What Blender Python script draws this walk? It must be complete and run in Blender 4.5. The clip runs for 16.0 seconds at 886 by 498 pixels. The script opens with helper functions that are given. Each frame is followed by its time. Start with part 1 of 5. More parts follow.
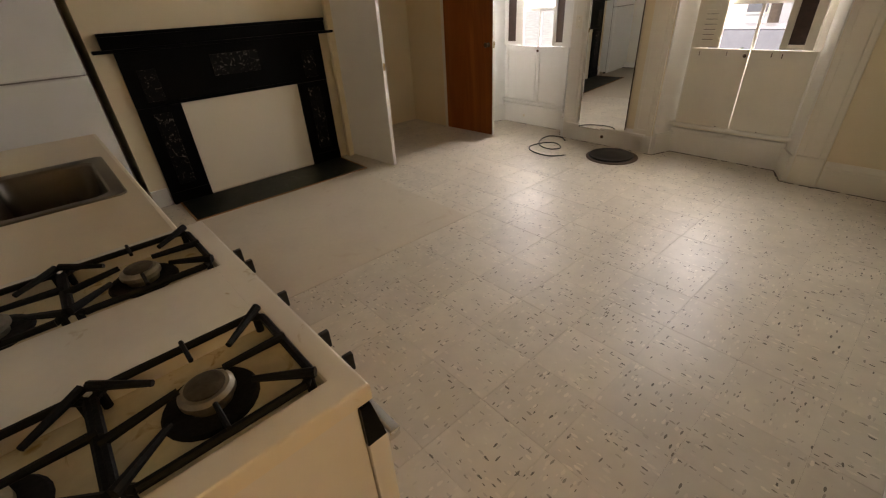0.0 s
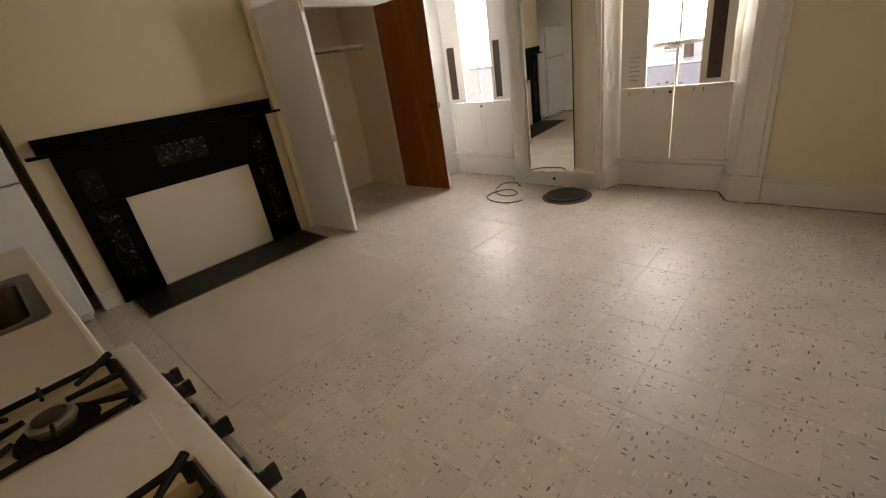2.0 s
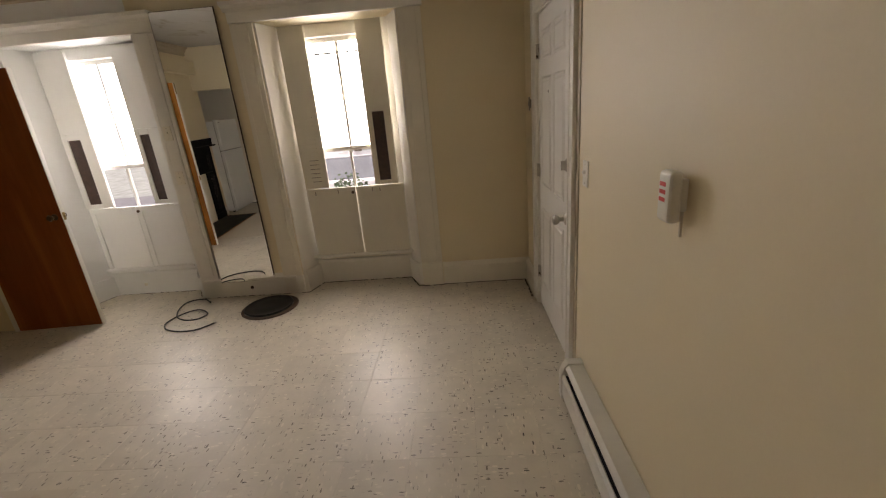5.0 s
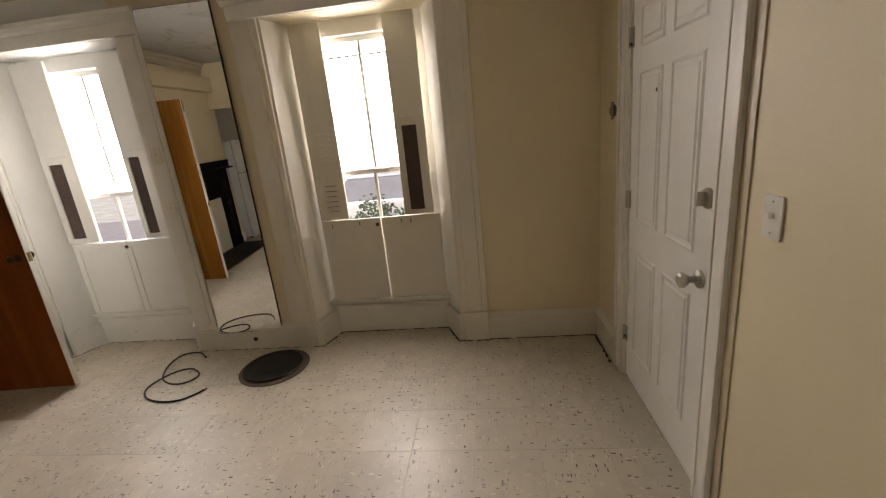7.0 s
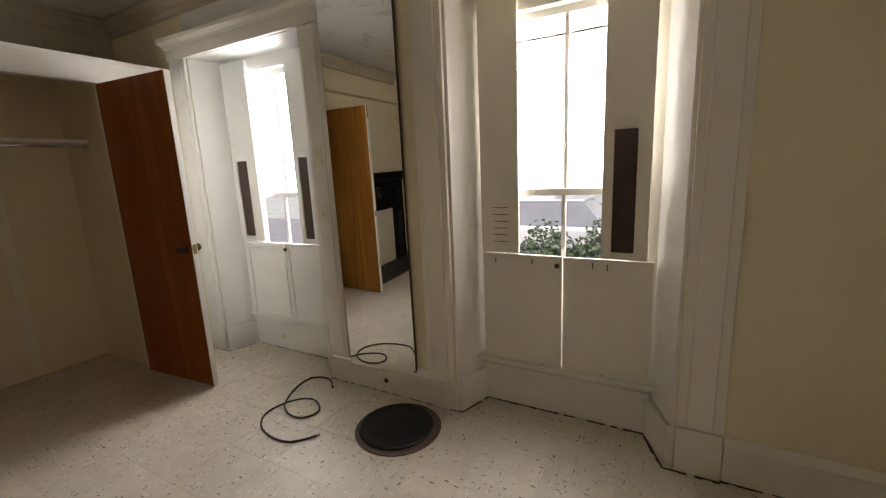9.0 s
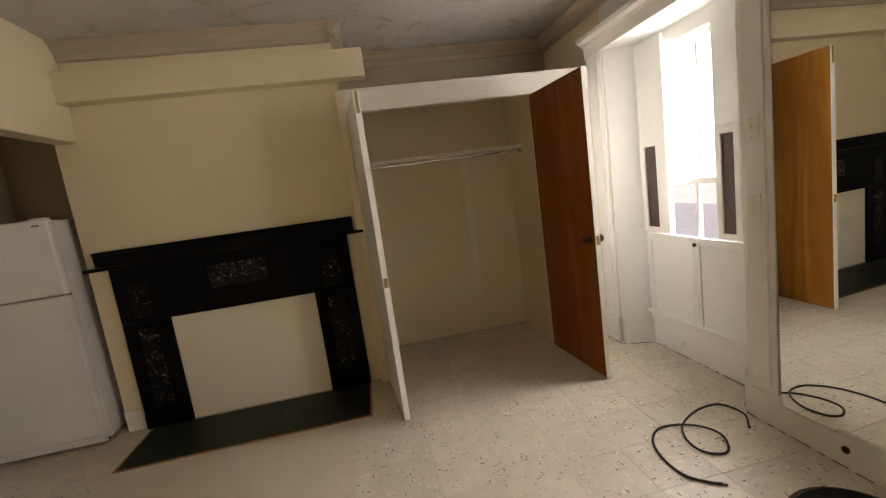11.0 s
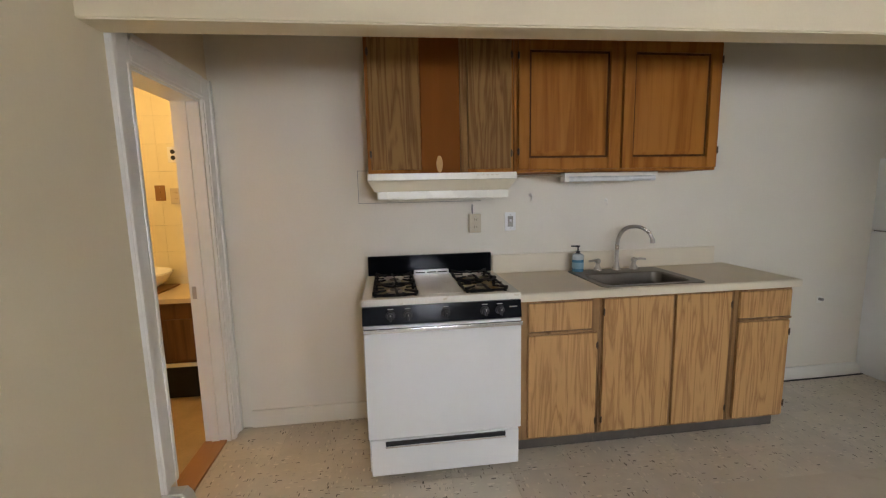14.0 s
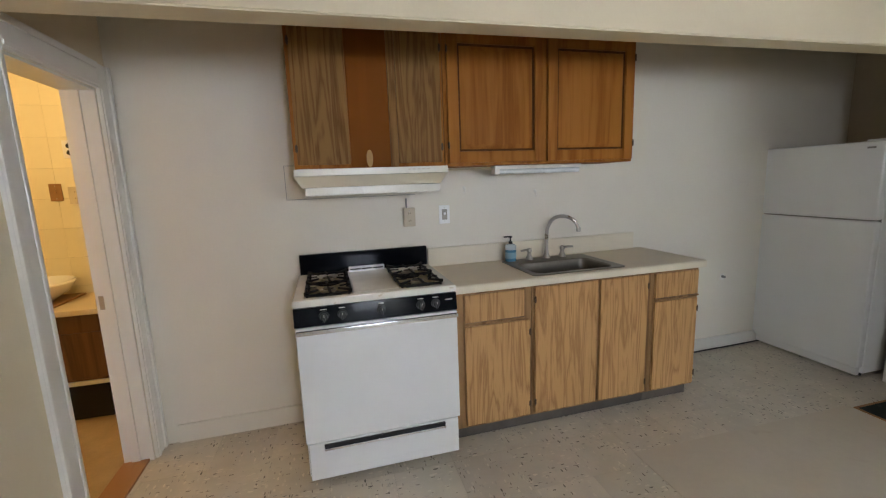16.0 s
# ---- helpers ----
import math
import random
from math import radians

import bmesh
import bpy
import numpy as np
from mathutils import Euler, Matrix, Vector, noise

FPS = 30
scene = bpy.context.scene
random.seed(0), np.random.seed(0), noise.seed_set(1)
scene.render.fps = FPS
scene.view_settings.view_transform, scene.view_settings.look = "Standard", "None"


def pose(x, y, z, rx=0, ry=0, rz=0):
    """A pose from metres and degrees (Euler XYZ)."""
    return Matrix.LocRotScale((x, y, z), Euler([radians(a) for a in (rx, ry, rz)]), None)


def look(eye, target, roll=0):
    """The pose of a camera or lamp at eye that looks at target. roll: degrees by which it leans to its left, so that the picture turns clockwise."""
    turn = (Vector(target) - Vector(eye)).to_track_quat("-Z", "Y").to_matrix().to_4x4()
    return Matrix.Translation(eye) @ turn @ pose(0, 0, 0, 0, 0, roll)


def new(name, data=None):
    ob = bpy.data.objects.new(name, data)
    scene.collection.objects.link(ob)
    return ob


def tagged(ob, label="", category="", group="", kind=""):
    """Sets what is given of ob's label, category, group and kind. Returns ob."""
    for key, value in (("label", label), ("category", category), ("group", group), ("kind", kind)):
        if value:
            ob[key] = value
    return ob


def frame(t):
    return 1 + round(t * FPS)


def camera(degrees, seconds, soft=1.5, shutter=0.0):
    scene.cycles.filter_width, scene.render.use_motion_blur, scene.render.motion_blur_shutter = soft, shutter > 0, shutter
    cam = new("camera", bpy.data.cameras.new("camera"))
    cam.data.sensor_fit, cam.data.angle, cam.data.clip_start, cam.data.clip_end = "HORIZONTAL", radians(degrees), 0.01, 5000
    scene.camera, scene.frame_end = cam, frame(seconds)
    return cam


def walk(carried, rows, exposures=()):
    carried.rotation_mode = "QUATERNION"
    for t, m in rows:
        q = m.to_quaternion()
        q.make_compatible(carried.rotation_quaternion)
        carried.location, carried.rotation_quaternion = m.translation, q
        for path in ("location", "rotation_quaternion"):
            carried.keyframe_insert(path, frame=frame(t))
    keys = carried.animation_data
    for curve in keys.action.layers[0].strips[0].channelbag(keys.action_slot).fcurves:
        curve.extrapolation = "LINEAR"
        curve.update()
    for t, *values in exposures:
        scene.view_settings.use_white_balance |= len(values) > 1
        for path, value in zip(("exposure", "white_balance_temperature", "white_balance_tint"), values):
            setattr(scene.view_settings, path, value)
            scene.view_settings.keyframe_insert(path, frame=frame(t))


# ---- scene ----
cam = camera(93.2, 16.0, soft=1.2)
PATH = [
    (0, (0.109, 0.228, 1.378), (1.432, -0.878, 0.364), -3.6),
    (0.5, (0.131, 0.243, 1.391), (1.557, -0.771, 0.422), -2.7),
    (1, (0.145, 0.229, 1.418), (1.624, -0.784, 0.53), -4.0),
    (1.5, (0.144, 0.207, 1.422), (1.647, -0.812, 0.585), -5.6),
    (2, (0.136, 0.133, 1.412), (1.433, -1.153, 0.595), -9.1),
    (2.5, (0.203, 0.124, 1.436), (1.147, -1.42, 0.585), -9.8),
    (3, (0.184, 0.052, 1.428), (0.841, -1.643, 0.594), -9.3),
    (3.5, (0.235, 0.019, 1.418), (0.509, -1.778, 0.585), -8.3),
    (4, (0.304, 0.024, 1.461), (0.312, -1.782, 0.603), -7.4),
    (4.5, (0.277, -0.09, 1.491), (0.313, -1.945, 0.744), -5.6),
    (4.7, (0.261, -0.177, 1.516), (0.359, -2.055, 0.835), -4.7),
    (6.8, (0.416, -1.011, 1.486), (0.583, -2.929, 0.943), -5.5),
    (7, (0.449, -1.085, 1.489), (0.68, -2.996, 0.945), -5.8),
    (7.5, (0.565, -1.298, 1.484), (0.833, -3.211, 0.965), -7.1),
    (8, (0.601, -1.521, 1.441), (0.982, -3.426, 0.967), -6.8),
    (8.2, (0.611, -1.601, 1.433), (1.061, -3.497, 0.984), -4.9),
    (10.3, (0.965, -2.086, 1.388), (2.794, -2.857, 1.138), -6.6),
    (10.5, (0.953, -2.065, 1.396), (2.847, -2.655, 1.145), -6.9),
    (11, (0.952, -1.993, 1.432), (2.904, -2.319, 1.146), -7.9),
    (11.5, (0.943, -1.963, 1.471), (2.907, -1.702, 1.202), -7.6),
    (12, (0.906, -1.93, 1.48), (2.687, -1.05, 1.246), -6.2),
    (12.5, (0.85, -1.908, 1.438), (2.251, -0.495, 1.242), -5.2),
    (13, (0.751, -1.903, 1.432), (1.57, -0.089, 1.23), -3.3),
    (13.5, (0.675, -1.89, 1.429), (1.003, 0.068, 1.193), -1.5),
    (14, (0.679, -1.88, 1.425), (0.892, 0.089, 1.149), -1.2),
    (14.5, (0.68, -1.877, 1.424), (0.877, 0.091, 1.124), -0.9),
    (15, (0.677, -1.876, 1.428), (0.876, 0.087, 1.105), -0.8),
    (15.5, (0.687, -1.878, 1.416), (0.9, 0.083, 1.089), -0.8),
    (16, (0.72, -1.878, 1.441), (1.203, 0.036, 1.115), -2.1),
]
# seconds, stops, kelvin, tint: the clip's camera drifts in brightness and warmth
EXPOSURES = [(0.0, 0.95, 7700, 24), (1.5, 0.95, 7700, 24), (2.5, 0.88, 7700, 24), (4.5, 0.5, 7900, 25), (7.0, 0.55, 7900, 24), (8.0, 0.35, 7100, 19),
             (10.5, 1.0, 7800, 24), (11.5, 1.08, 8100, 22), (12.5, 1.43, 8800, 22), (13.2, 1.24, 7000, 19), (13.6, 1.22, 6500, 20),
             (14.5, 1.2, 6500, 20), (15.0, 1.2, 6900, 22), (15.5, 1.18, 6800, 22), (16.0, 1.22, 6200, 18)]
walk(cam, [(t, look(eye, target, roll)) for t, eye, target, roll in PATH], EXPOSURES)

import collections

# ---- light ----
world = bpy.data.worlds.new("overcast_sky")
scene.world = world
world.use_nodes = True
wn = world.node_tree
sky = wn.nodes.new("ShaderNodeTexSky")
sky.sky_type = 'NISHITA'
sky.sun_disc = False
sky.sun_elevation = radians(60)
sky.sun_rotation = radians(11)
sky.dust_density = 4.0
sky.ozone_density = 1.0
wn.nodes["Background"].inputs["Strength"].default_value = 0.15
wn.links.new(sky.outputs[0], wn.nodes["Background"].inputs["Color"])

sun_data = bpy.data.lights.new("sun", 'SUN')
sun_data.energy = 3.2
sun_data.angle = radians(12)
sun_data.color = (0.98, 0.98, 1.0)
sun = new("sun", sun_data)
sun.matrix_world = look((2, 1.5, 20), (0, -10, 0))


def window_sky(name, x, width, z, height):
    """The sky's light in a window's opening, as large as the glass of the upper sash."""
    d = bpy.data.lights.new(name, 'AREA')
    d.shape, d.size, d.size_y, d.energy = 'RECTANGLE', width, height, WINDOW_WATTS
    d.color = (0.86, 0.95, 1.0)
    ob = new(name, d)
    ob.matrix_world = look((x, -4.40, z), (x, -3.2, z - 0.28))
    return ob


WINDOW_WATTS = 42.0
window_sky("window_sky_light", 3.45, 1.3, 1.88, 1.30)
window_sky("window_sky_light", 1.30, 1.3, 1.88, 1.30)

bath_lamp = bpy.data.lights.new("bathroom_lamp", 'POINT')
bath_lamp.energy, bath_lamp.color, bath_lamp.shadow_soft_size = 6.5, (1.0, 0.70, 0.30), 0.08
new("bathroom_lamp", bath_lamp).location = (-1.0, 0.6, 2.0)


# ---- materials ----
def mat(name, base, rough=0.5, metal=0.0, var=0.08, scale=3.0, fine=60.0, bump=0.15, stain=None, stain_at=0.62, coat=0.0, spec=0.5):
    """A painted, stone or metal surface: a slow and a fine variation of colour, roughness and relief; stain: colour of sparse stains."""
    m = bpy.data.materials.new(name)
    m.use_nodes = True
    t = m.node_tree
    b = t.nodes["Principled BSDF"]
    co = t.nodes.new("ShaderNodeTexCoord")
    n1 = t.nodes.new("ShaderNodeTexNoise")
    n1.inputs["Scale"].default_value, n1.inputs["Detail"].default_value = scale, 6
    n2 = t.nodes.new("ShaderNodeTexNoise")
    n2.inputs["Scale"].default_value, n2.inputs["Detail"].default_value = fine, 3
    t.links.new(co.outputs["Object"], n1.inputs["Vector"])
    t.links.new(co.outputs["Object"], n2.inputs["Vector"])
    add = t.nodes.new("ShaderNodeMath")
    add.operation = 'MULTIPLY_ADD'
    t.links.new(n2.outputs["Fac"], add.inputs[0])
    add.inputs[1].default_value = 0.35
    t.links.new(n1.outputs["Fac"], add.inputs[2])
    ramp = t.nodes.new("ShaderNodeValToRGB")
    ramp.color_ramp.elements[0].position, ramp.color_ramp.elements[1].position = 0.45, 0.95
    ramp.color_ramp.elements[0].color = (*[c * (1 - var) for c in base], 1)
    ramp.color_ramp.elements[1].color = (*[min(1, c * (1 + var)) for c in base], 1)
    t.links.new(add.outputs[0], ramp.inputs[0])
    col = ramp.outputs[0]
    if stain:
        n3 = t.nodes.new("ShaderNodeTexNoise")
        n3.inputs["Scale"].default_value, n3.inputs["Detail"].default_value, n3.inputs["Distortion"].default_value = scale * 2.3, 9, 1.2
        t.links.new(co.outputs["Object"], n3.inputs["Vector"])
        r3 = t.nodes.new("ShaderNodeValToRGB")
        r3.color_ramp.elements[0].position, r3.color_ramp.elements[1].position = stain_at, stain_at + 0.12
        t.links.new(n3.outputs["Fac"], r3.inputs[0])
        mix = t.nodes.new("ShaderNodeMix")
        mix.data_type = 'RGBA'
        t.links.new(r3.outputs[0], mix.inputs[0])
        t.links.new(col, mix.inputs[6])
        mix.inputs[7].default_value = (*stain, 1)
        col = mix.outputs[2]
    t.links.new(col, b.inputs["Base Color"])
    rr = t.nodes.new("ShaderNodeMapRange")
    rr.inputs["To Min"].default_value, rr.inputs["To Max"].default_value = max(0, rough - 0.08), min(1, rough + 0.1)
    t.links.new(n1.outputs["Fac"], rr.inputs[0])
    t.links.new(rr.outputs[0], b.inputs["Roughness"])
    b.inputs["Metallic"].default_value = metal
    b.inputs["Specular IOR Level"].default_value = spec
    b.inputs["Coat Weight"].default_value = coat
    if bump:
        bp = t.nodes.new("ShaderNodeBump")
        bp.inputs["Strength"].default_value, bp.inputs["Distance"].default_value = bump, 0.01
        t.links.new(add.outputs[0], bp.inputs["Height"])
        t.links.new(bp.outputs[0], b.inputs["Normal"])
    return m


def wood(name, dark, light, rough=0.45, grain=1.0, along='Z', coat=0.15, ring=9.0, ring_at=0.5, pores=0.6, spec=0.28):
    """Wood whose grain runs along one axis: broad figure, fine pores, slight gloss."""
    m = bpy.data.materials.new(name)
    m.use_nodes = True
    t = m.node_tree
    b = t.nodes["Principled BSDF"]
    co = t.nodes.new("ShaderNodeTexCoord")
    oi = t.nodes.new("ShaderNodeObjectInfo")
    off = t.nodes.new("ShaderNodeVectorMath")
    off.operation = 'ADD'
    mul = t.nodes.new("ShaderNodeMath")
    mul.operation = 'MULTIPLY'
    mul.inputs[1].default_value = 37.0
    t.links.new(oi.outputs["Random"], mul.inputs[0])
    t.links.new(co.outputs["Object"], off.inputs[0])
    t.links.new(mul.outputs[0], off.inputs[1])
    mp = t.nodes.new("ShaderNodeMapping")
    s = {'X': (0.5, 7, 7), 'Y': (7, 0.5, 7), 'Z': (7, 7, 0.5)}[along]
    mp.inputs["Scale"].default_value = [v * grain for v in s]
    t.links.new(off.outputs[0], mp.inputs["Vector"])
    n1 = t.nodes.new("ShaderNodeTexNoise")
    n1.inputs["Scale"].default_value, n1.inputs["Detail"].default_value, n1.inputs["Distortion"].default_value = 1.0, 4, 0.6
    t.links.new(mp.outputs[0], n1.inputs["Vector"])
    sn = t.nodes.new("ShaderNodeMath")
    sn.operation = 'MULTIPLY'
    sn.inputs[1].default_value = ring
    t.links.new(n1.outputs["Fac"], sn.inputs[0])
    fr = t.nodes.new("ShaderNodeMath")
    fr.operation = 'PINGPONG'
    fr.inputs[1].default_value = 1.0
    t.links.new(sn.outputs[0], fr.inputs[0])
    mp2 = t.nodes.new("ShaderNodeMapping")
    s2 = {'X': (4, 160, 160), 'Y': (160, 4, 160), 'Z': (160, 160, 4)}[along]
    mp2.inputs["Scale"].default_value = s2
    t.links.new(off.outputs[0], mp2.inputs["Vector"])
    n2 = t.nodes.new("ShaderNodeTexNoise")
    n2.inputs["Scale"].default_value, n2.inputs["Detail"].default_value = 1.0, 2
    t.links.new(mp2.outputs[0], n2.inputs["Vector"])
    mx = t.nodes.new("ShaderNodeMath")
    mx.operation = 'MULTIPLY_ADD'
    t.links.new(n2.outputs["Fac"], mx.inputs[0])
    mx.inputs[1].default_value = pores
    t.links.new(fr.outputs[0], mx.inputs[2])
    ramp = t.nodes.new("ShaderNodeValToRGB")
    ramp.color_ramp.elements[0].position, ramp.color_ramp.elements[1].position = ring_at - 0.25, ring_at + 0.75
    ramp.color_ramp.elements[0].color, ramp.color_ramp.elements[1].color = (*dark, 1), (*light, 1)
    t.links.new(mx.outputs[0], ramp.inputs[0])
    t.links.new(ramp.outputs[0], b.inputs["Base Color"])
    b.inputs["Roughness"].default_value = rough
    b.inputs["Coat Weight"].default_value, b.inputs["Coat Roughness"].default_value = coat, 0.25
    b.inputs["Specular IOR Level"].default_value = spec
    bp = t.nodes.new("ShaderNodeBump")
    bp.inputs["Strength"].default_value, bp.inputs["Distance"].default_value = 0.12, 0.004
    t.links.new(mx.outputs[0], bp.inputs["Height"])
    t.links.new(bp.outputs[0], b.inputs["Normal"])
    return m


def plain(name, base, rough=0.4, metal=0.0, transmission=0.0, emit=None, power=0.0, ior=1.45):
    m = bpy.data.materials.new(name)
    m.use_nodes = True
    b = m.node_tree.nodes["Principled BSDF"]
    b.inputs["Base Color"].default_value = (*base, 1)
    b.inputs["Roughness"].default_value, b.inputs["Metallic"].default_value = rough, metal
    b.inputs["Transmission Weight"].default_value, b.inputs["IOR"].default_value = transmission, ior
    if emit:
        b.inputs["Emission Color"].default_value, b.inputs["Emission Strength"].default_value = (*emit, 1), power
    return m


def vinyl_tile(name, base, dark, amount):
    """Vinyl composition tile: cream ground with smeared dark and pale chips that run along each tile."""
    m = bpy.data.materials.new(name)
    m.use_nodes = True
    t = m.node_tree
    b = t.nodes["Principled BSDF"]
    co = t.nodes.new("ShaderNodeTexCoord")
    oi = t.nodes.new("ShaderNodeObjectInfo")
    w = t.nodes.new("ShaderNodeMath")
    w.operation = 'MULTIPLY'
    w.inputs[1].default_value = 91.0
    t.links.new(oi.outputs["Random"], w.inputs[0])
    warp = t.nodes.new("ShaderNodeTexNoise")
    warp.inputs["Scale"].default_value = 60.0
    t.links.new(co.outputs["Object"], warp.inputs["Vector"])
    wv = t.nodes.new("ShaderNodeVectorMath")
    wv.operation = 'MULTIPLY_ADD'
    t.links.new(warp.outputs["Color"], wv.inputs[0])
    wv.inputs[1].default_value = (0.006, 0.006, 0.0)
    t.links.new(co.outputs["Object"], wv.inputs[2])
    col = None
    noise_base = t.nodes.new("ShaderNodeTexNoise")
    noise_base.noise_dimensions = '4D'
    noise_base.inputs["Scale"].default_value, noise_base.inputs["Detail"].default_value = 9.0, 5
    t.links.new(co.outputs["Object"], noise_base.inputs["Vector"])
    t.links.new(w.outputs[0], noise_base.inputs["W"])
    ramp = t.nodes.new("ShaderNodeValToRGB")
    ramp.color_ramp.elements[0].position, ramp.color_ramp.elements[1].position = 0.3, 0.7
    ramp.color_ramp.elements[0].color = (*[c * 0.9 for c in base], 1)
    ramp.color_ramp.elements[1].color = (*[c * 1.06 for c in base], 1)
    t.links.new(noise_base.outputs["Fac"], ramp.inputs[0])
    hsv = t.nodes.new("ShaderNodeHueSaturation")
    t.links.new(ramp.outputs[0], hsv.inputs["Color"])
    vr = t.nodes.new("ShaderNodeMapRange")
    vr.inputs["To Min"].default_value, vr.inputs["To Max"].default_value = 0.93, 1.05
    t.links.new(oi.outputs["Random"], vr.inputs[0])
    t.links.new(vr.outputs[0], hsv.inputs["Value"])
    col = hsv.outputs[0]
    for k, (sx, sy, size, keep, colour) in enumerate(((36, 120, 0.26, amount, dark), (100, 30, 0.20, amount * 0.8, [c * 1.6 for c in dark]),
                                                      (34, 80, 0.30, 0.25, [min(0.85, c * 1.2) for c in base]))):
        mp = t.nodes.new("ShaderNodeMapping")
        mp.inputs["Scale"].default_value = (sx, sy, 0.0)
        mp.inputs["Location"].default_value = (k * 3.7, k * 5.1, 0)
        mp.inputs["Rotation"].default_value = (0, 0, 0.5 * k)
        t.links.new(wv.outputs[0], mp.inputs["Vector"])
        v = t.nodes.new("ShaderNodeTexVoronoi")
        v.voronoi_dimensions = '4D'
        v.inputs["Scale"].default_value = 1.0
        t.links.new(mp.outputs[0], v.inputs["Vector"])
        t.links.new(w.outputs[0], v.inputs["W"])
        sep = t.nodes.new("ShaderNodeSeparateColor")
        t.links.new(v.outputs["Color"], sep.inputs[0])
        near = t.nodes.new("ShaderNodeMath")
        near.operation = 'LESS_THAN'
        t.links.new(v.outputs["Distance"], near.inputs[0])
        near.inputs[1].default_value = size + 0.2
        some = t.nodes.new("ShaderNodeMath")
        some.operation = 'LESS_THAN'
        t.links.new(sep.outputs[0], some.inputs[0])
        some.inputs[1].default_value = keep
        both = t.nodes.new("ShaderNodeMath")
        both.operation = 'MULTIPLY'
        t.links.new(near.outputs[0], both.inputs[0])
        t.links.new(some.outputs[0], both.inputs[1])
        fade = t.nodes.new("ShaderNodeMath")
        fade.operation = 'MULTIPLY'
        t.links.new(both.outputs[0], fade.inputs[0])
        t.links.new(sep.outputs[1], fade.inputs[1])
        mix = t.nodes.new("ShaderNodeMix")
        mix.data_type = 'RGBA'
        t.links.new(fade.outputs[0], mix.inputs[0])
        t.links.new(col, mix.inputs[6])
        mix.inputs[7].default_value = (*colour, 1)
        col = mix.outputs[2]
    # grime that wanders over the whole floor
    geo = t.nodes.new("ShaderNodeNewGeometry")
    gr = t.nodes.new("ShaderNodeTexNoise")
    gr.inputs["Scale"].default_value, gr.inputs["Detail"].default_value = 1.4, 8
    t.links.new(geo.outputs["Position"], gr.inputs["Vector"])
    gm = t.nodes.new("ShaderNodeMapRange")
    gm.inputs["From Min"].default_value, gm.inputs["From Max"].default_value = 0.35, 0.7
    gm.inputs["To Min"].default_value, gm.inputs["To Max"].default_value = 0.0, 0.28
    t.links.new(gr.outputs["Fac"], gm.inputs[0])
    mix = t.nodes.new("ShaderNodeMix")
    mix.data_type = 'RGBA'
    t.links.new(gm.outputs[0], mix.inputs[0])
    t.links.new(col, mix.inputs[6])
    mix.inputs[7].default_value = (*[c * 0.7 for c in base], 1)
    t.links.new(mix.outputs[2], b.inputs["Base Color"])
    rr = t.nodes.new("ShaderNodeMapRange")
    rr.inputs["To Min"].default_value, rr.inputs["To Max"].default_value = 0.30, 0.55
    t.links.new(gr.outputs["Fac"], rr.inputs[0])
    t.links.new(rr.outputs[0], b.inputs["Roughness"])
    bp = t.nodes.new("ShaderNodeBump")
    bp.inputs["Strength"].default_value, bp.inputs["Distance"].default_value = 0.06, 0.01
    t.links.new(noise_base.outputs["Fac"], bp.inputs["Height"])
    t.links.new(bp.outputs[0], b.inputs["Normal"])
    return m


CREAM = mat("cream_wall_paint", (0.77, 0.66, 0.46), 0.55, var=0.03, scale=1.2, fine=90, bump=0.10)
ALCOVE = mat("off_white_wall_paint", (0.76, 0.71, 0.60), 0.5, var=0.035, scale=1.4, fine=80, bump=0.12)
TRIM = mat("thick_white_gloss_paint", (0.80, 0.77, 0.70), 0.36, var=0.03, scale=5, fine=24, bump=0.05)
SHUTTER = mat("shutter_cream_paint", (0.78, 0.73, 0.62), 0.42, var=0.03, scale=5, fine=24, bump=0.05)
BRIGHT = mat("bright_white_paint", (0.82, 0.82, 0.79), 0.4, var=0.02, scale=4, fine=24, bump=0.04)
CEIL = mat("peeling_ceiling_paint", (0.53, 0.51, 0.47), 0.6, var=0.08, scale=1.6, fine=14, bump=0.5, stain=(0.40, 0.36, 0.28), stain_at=0.56)
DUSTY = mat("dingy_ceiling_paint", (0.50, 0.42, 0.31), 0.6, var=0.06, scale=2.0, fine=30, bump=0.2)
DOORW = mat("white_door_paint", (0.80, 0.78, 0.73), 0.35, var=0.02, scale=4, fine=70, bump=0.05)
ENAMEL = mat("white_enamel", (0.80, 0.80, 0.78), 0.16, var=0.015, scale=5, fine=30, bump=0.0, coat=0.5)
COOKTOP = mat("worn_cooktop_enamel", (0.82, 0.78, 0.69), 0.22, var=0.05, scale=7, fine=40, bump=0.03, coat=0.3, stain=(0.50, 0.38, 0.22), stain_at=0.66)
WELL = mat("stained_burner_well", (0.68, 0.58, 0.38), 0.22, var=0.15, scale=9, fine=60, bump=0.05, coat=0.4, stain=(0.40, 0.27, 0.11), stain_at=0.6)
SOOT = mat("switch_grey", (0.35, 0.33, 0.29), 0.4, var=0.1, scale=8, fine=60, bump=0.0)
IRON = mat("black_iron", (0.006, 0.006, 0.006), 0.6, spec=0.25, var=0.3, scale=20, fine=120, bump=0.3)
BLACKGLOSS = mat("black_gloss_panel", (0.004, 0.005, 0.007), 0.12, spec=0.14, var=0.1, scale=6, fine=40, bump=0.0, coat=0.05)
BLACKPL = mat("black_plastic", (0.02, 0.02, 0.02), 0.35, var=0.1, scale=8, fine=60, bump=0.03)
CHROME = mat("chrome", (0.75, 0.75, 0.75), 0.14, 1.0, var=0.04, scale=8, fine=60, bump=0.02)
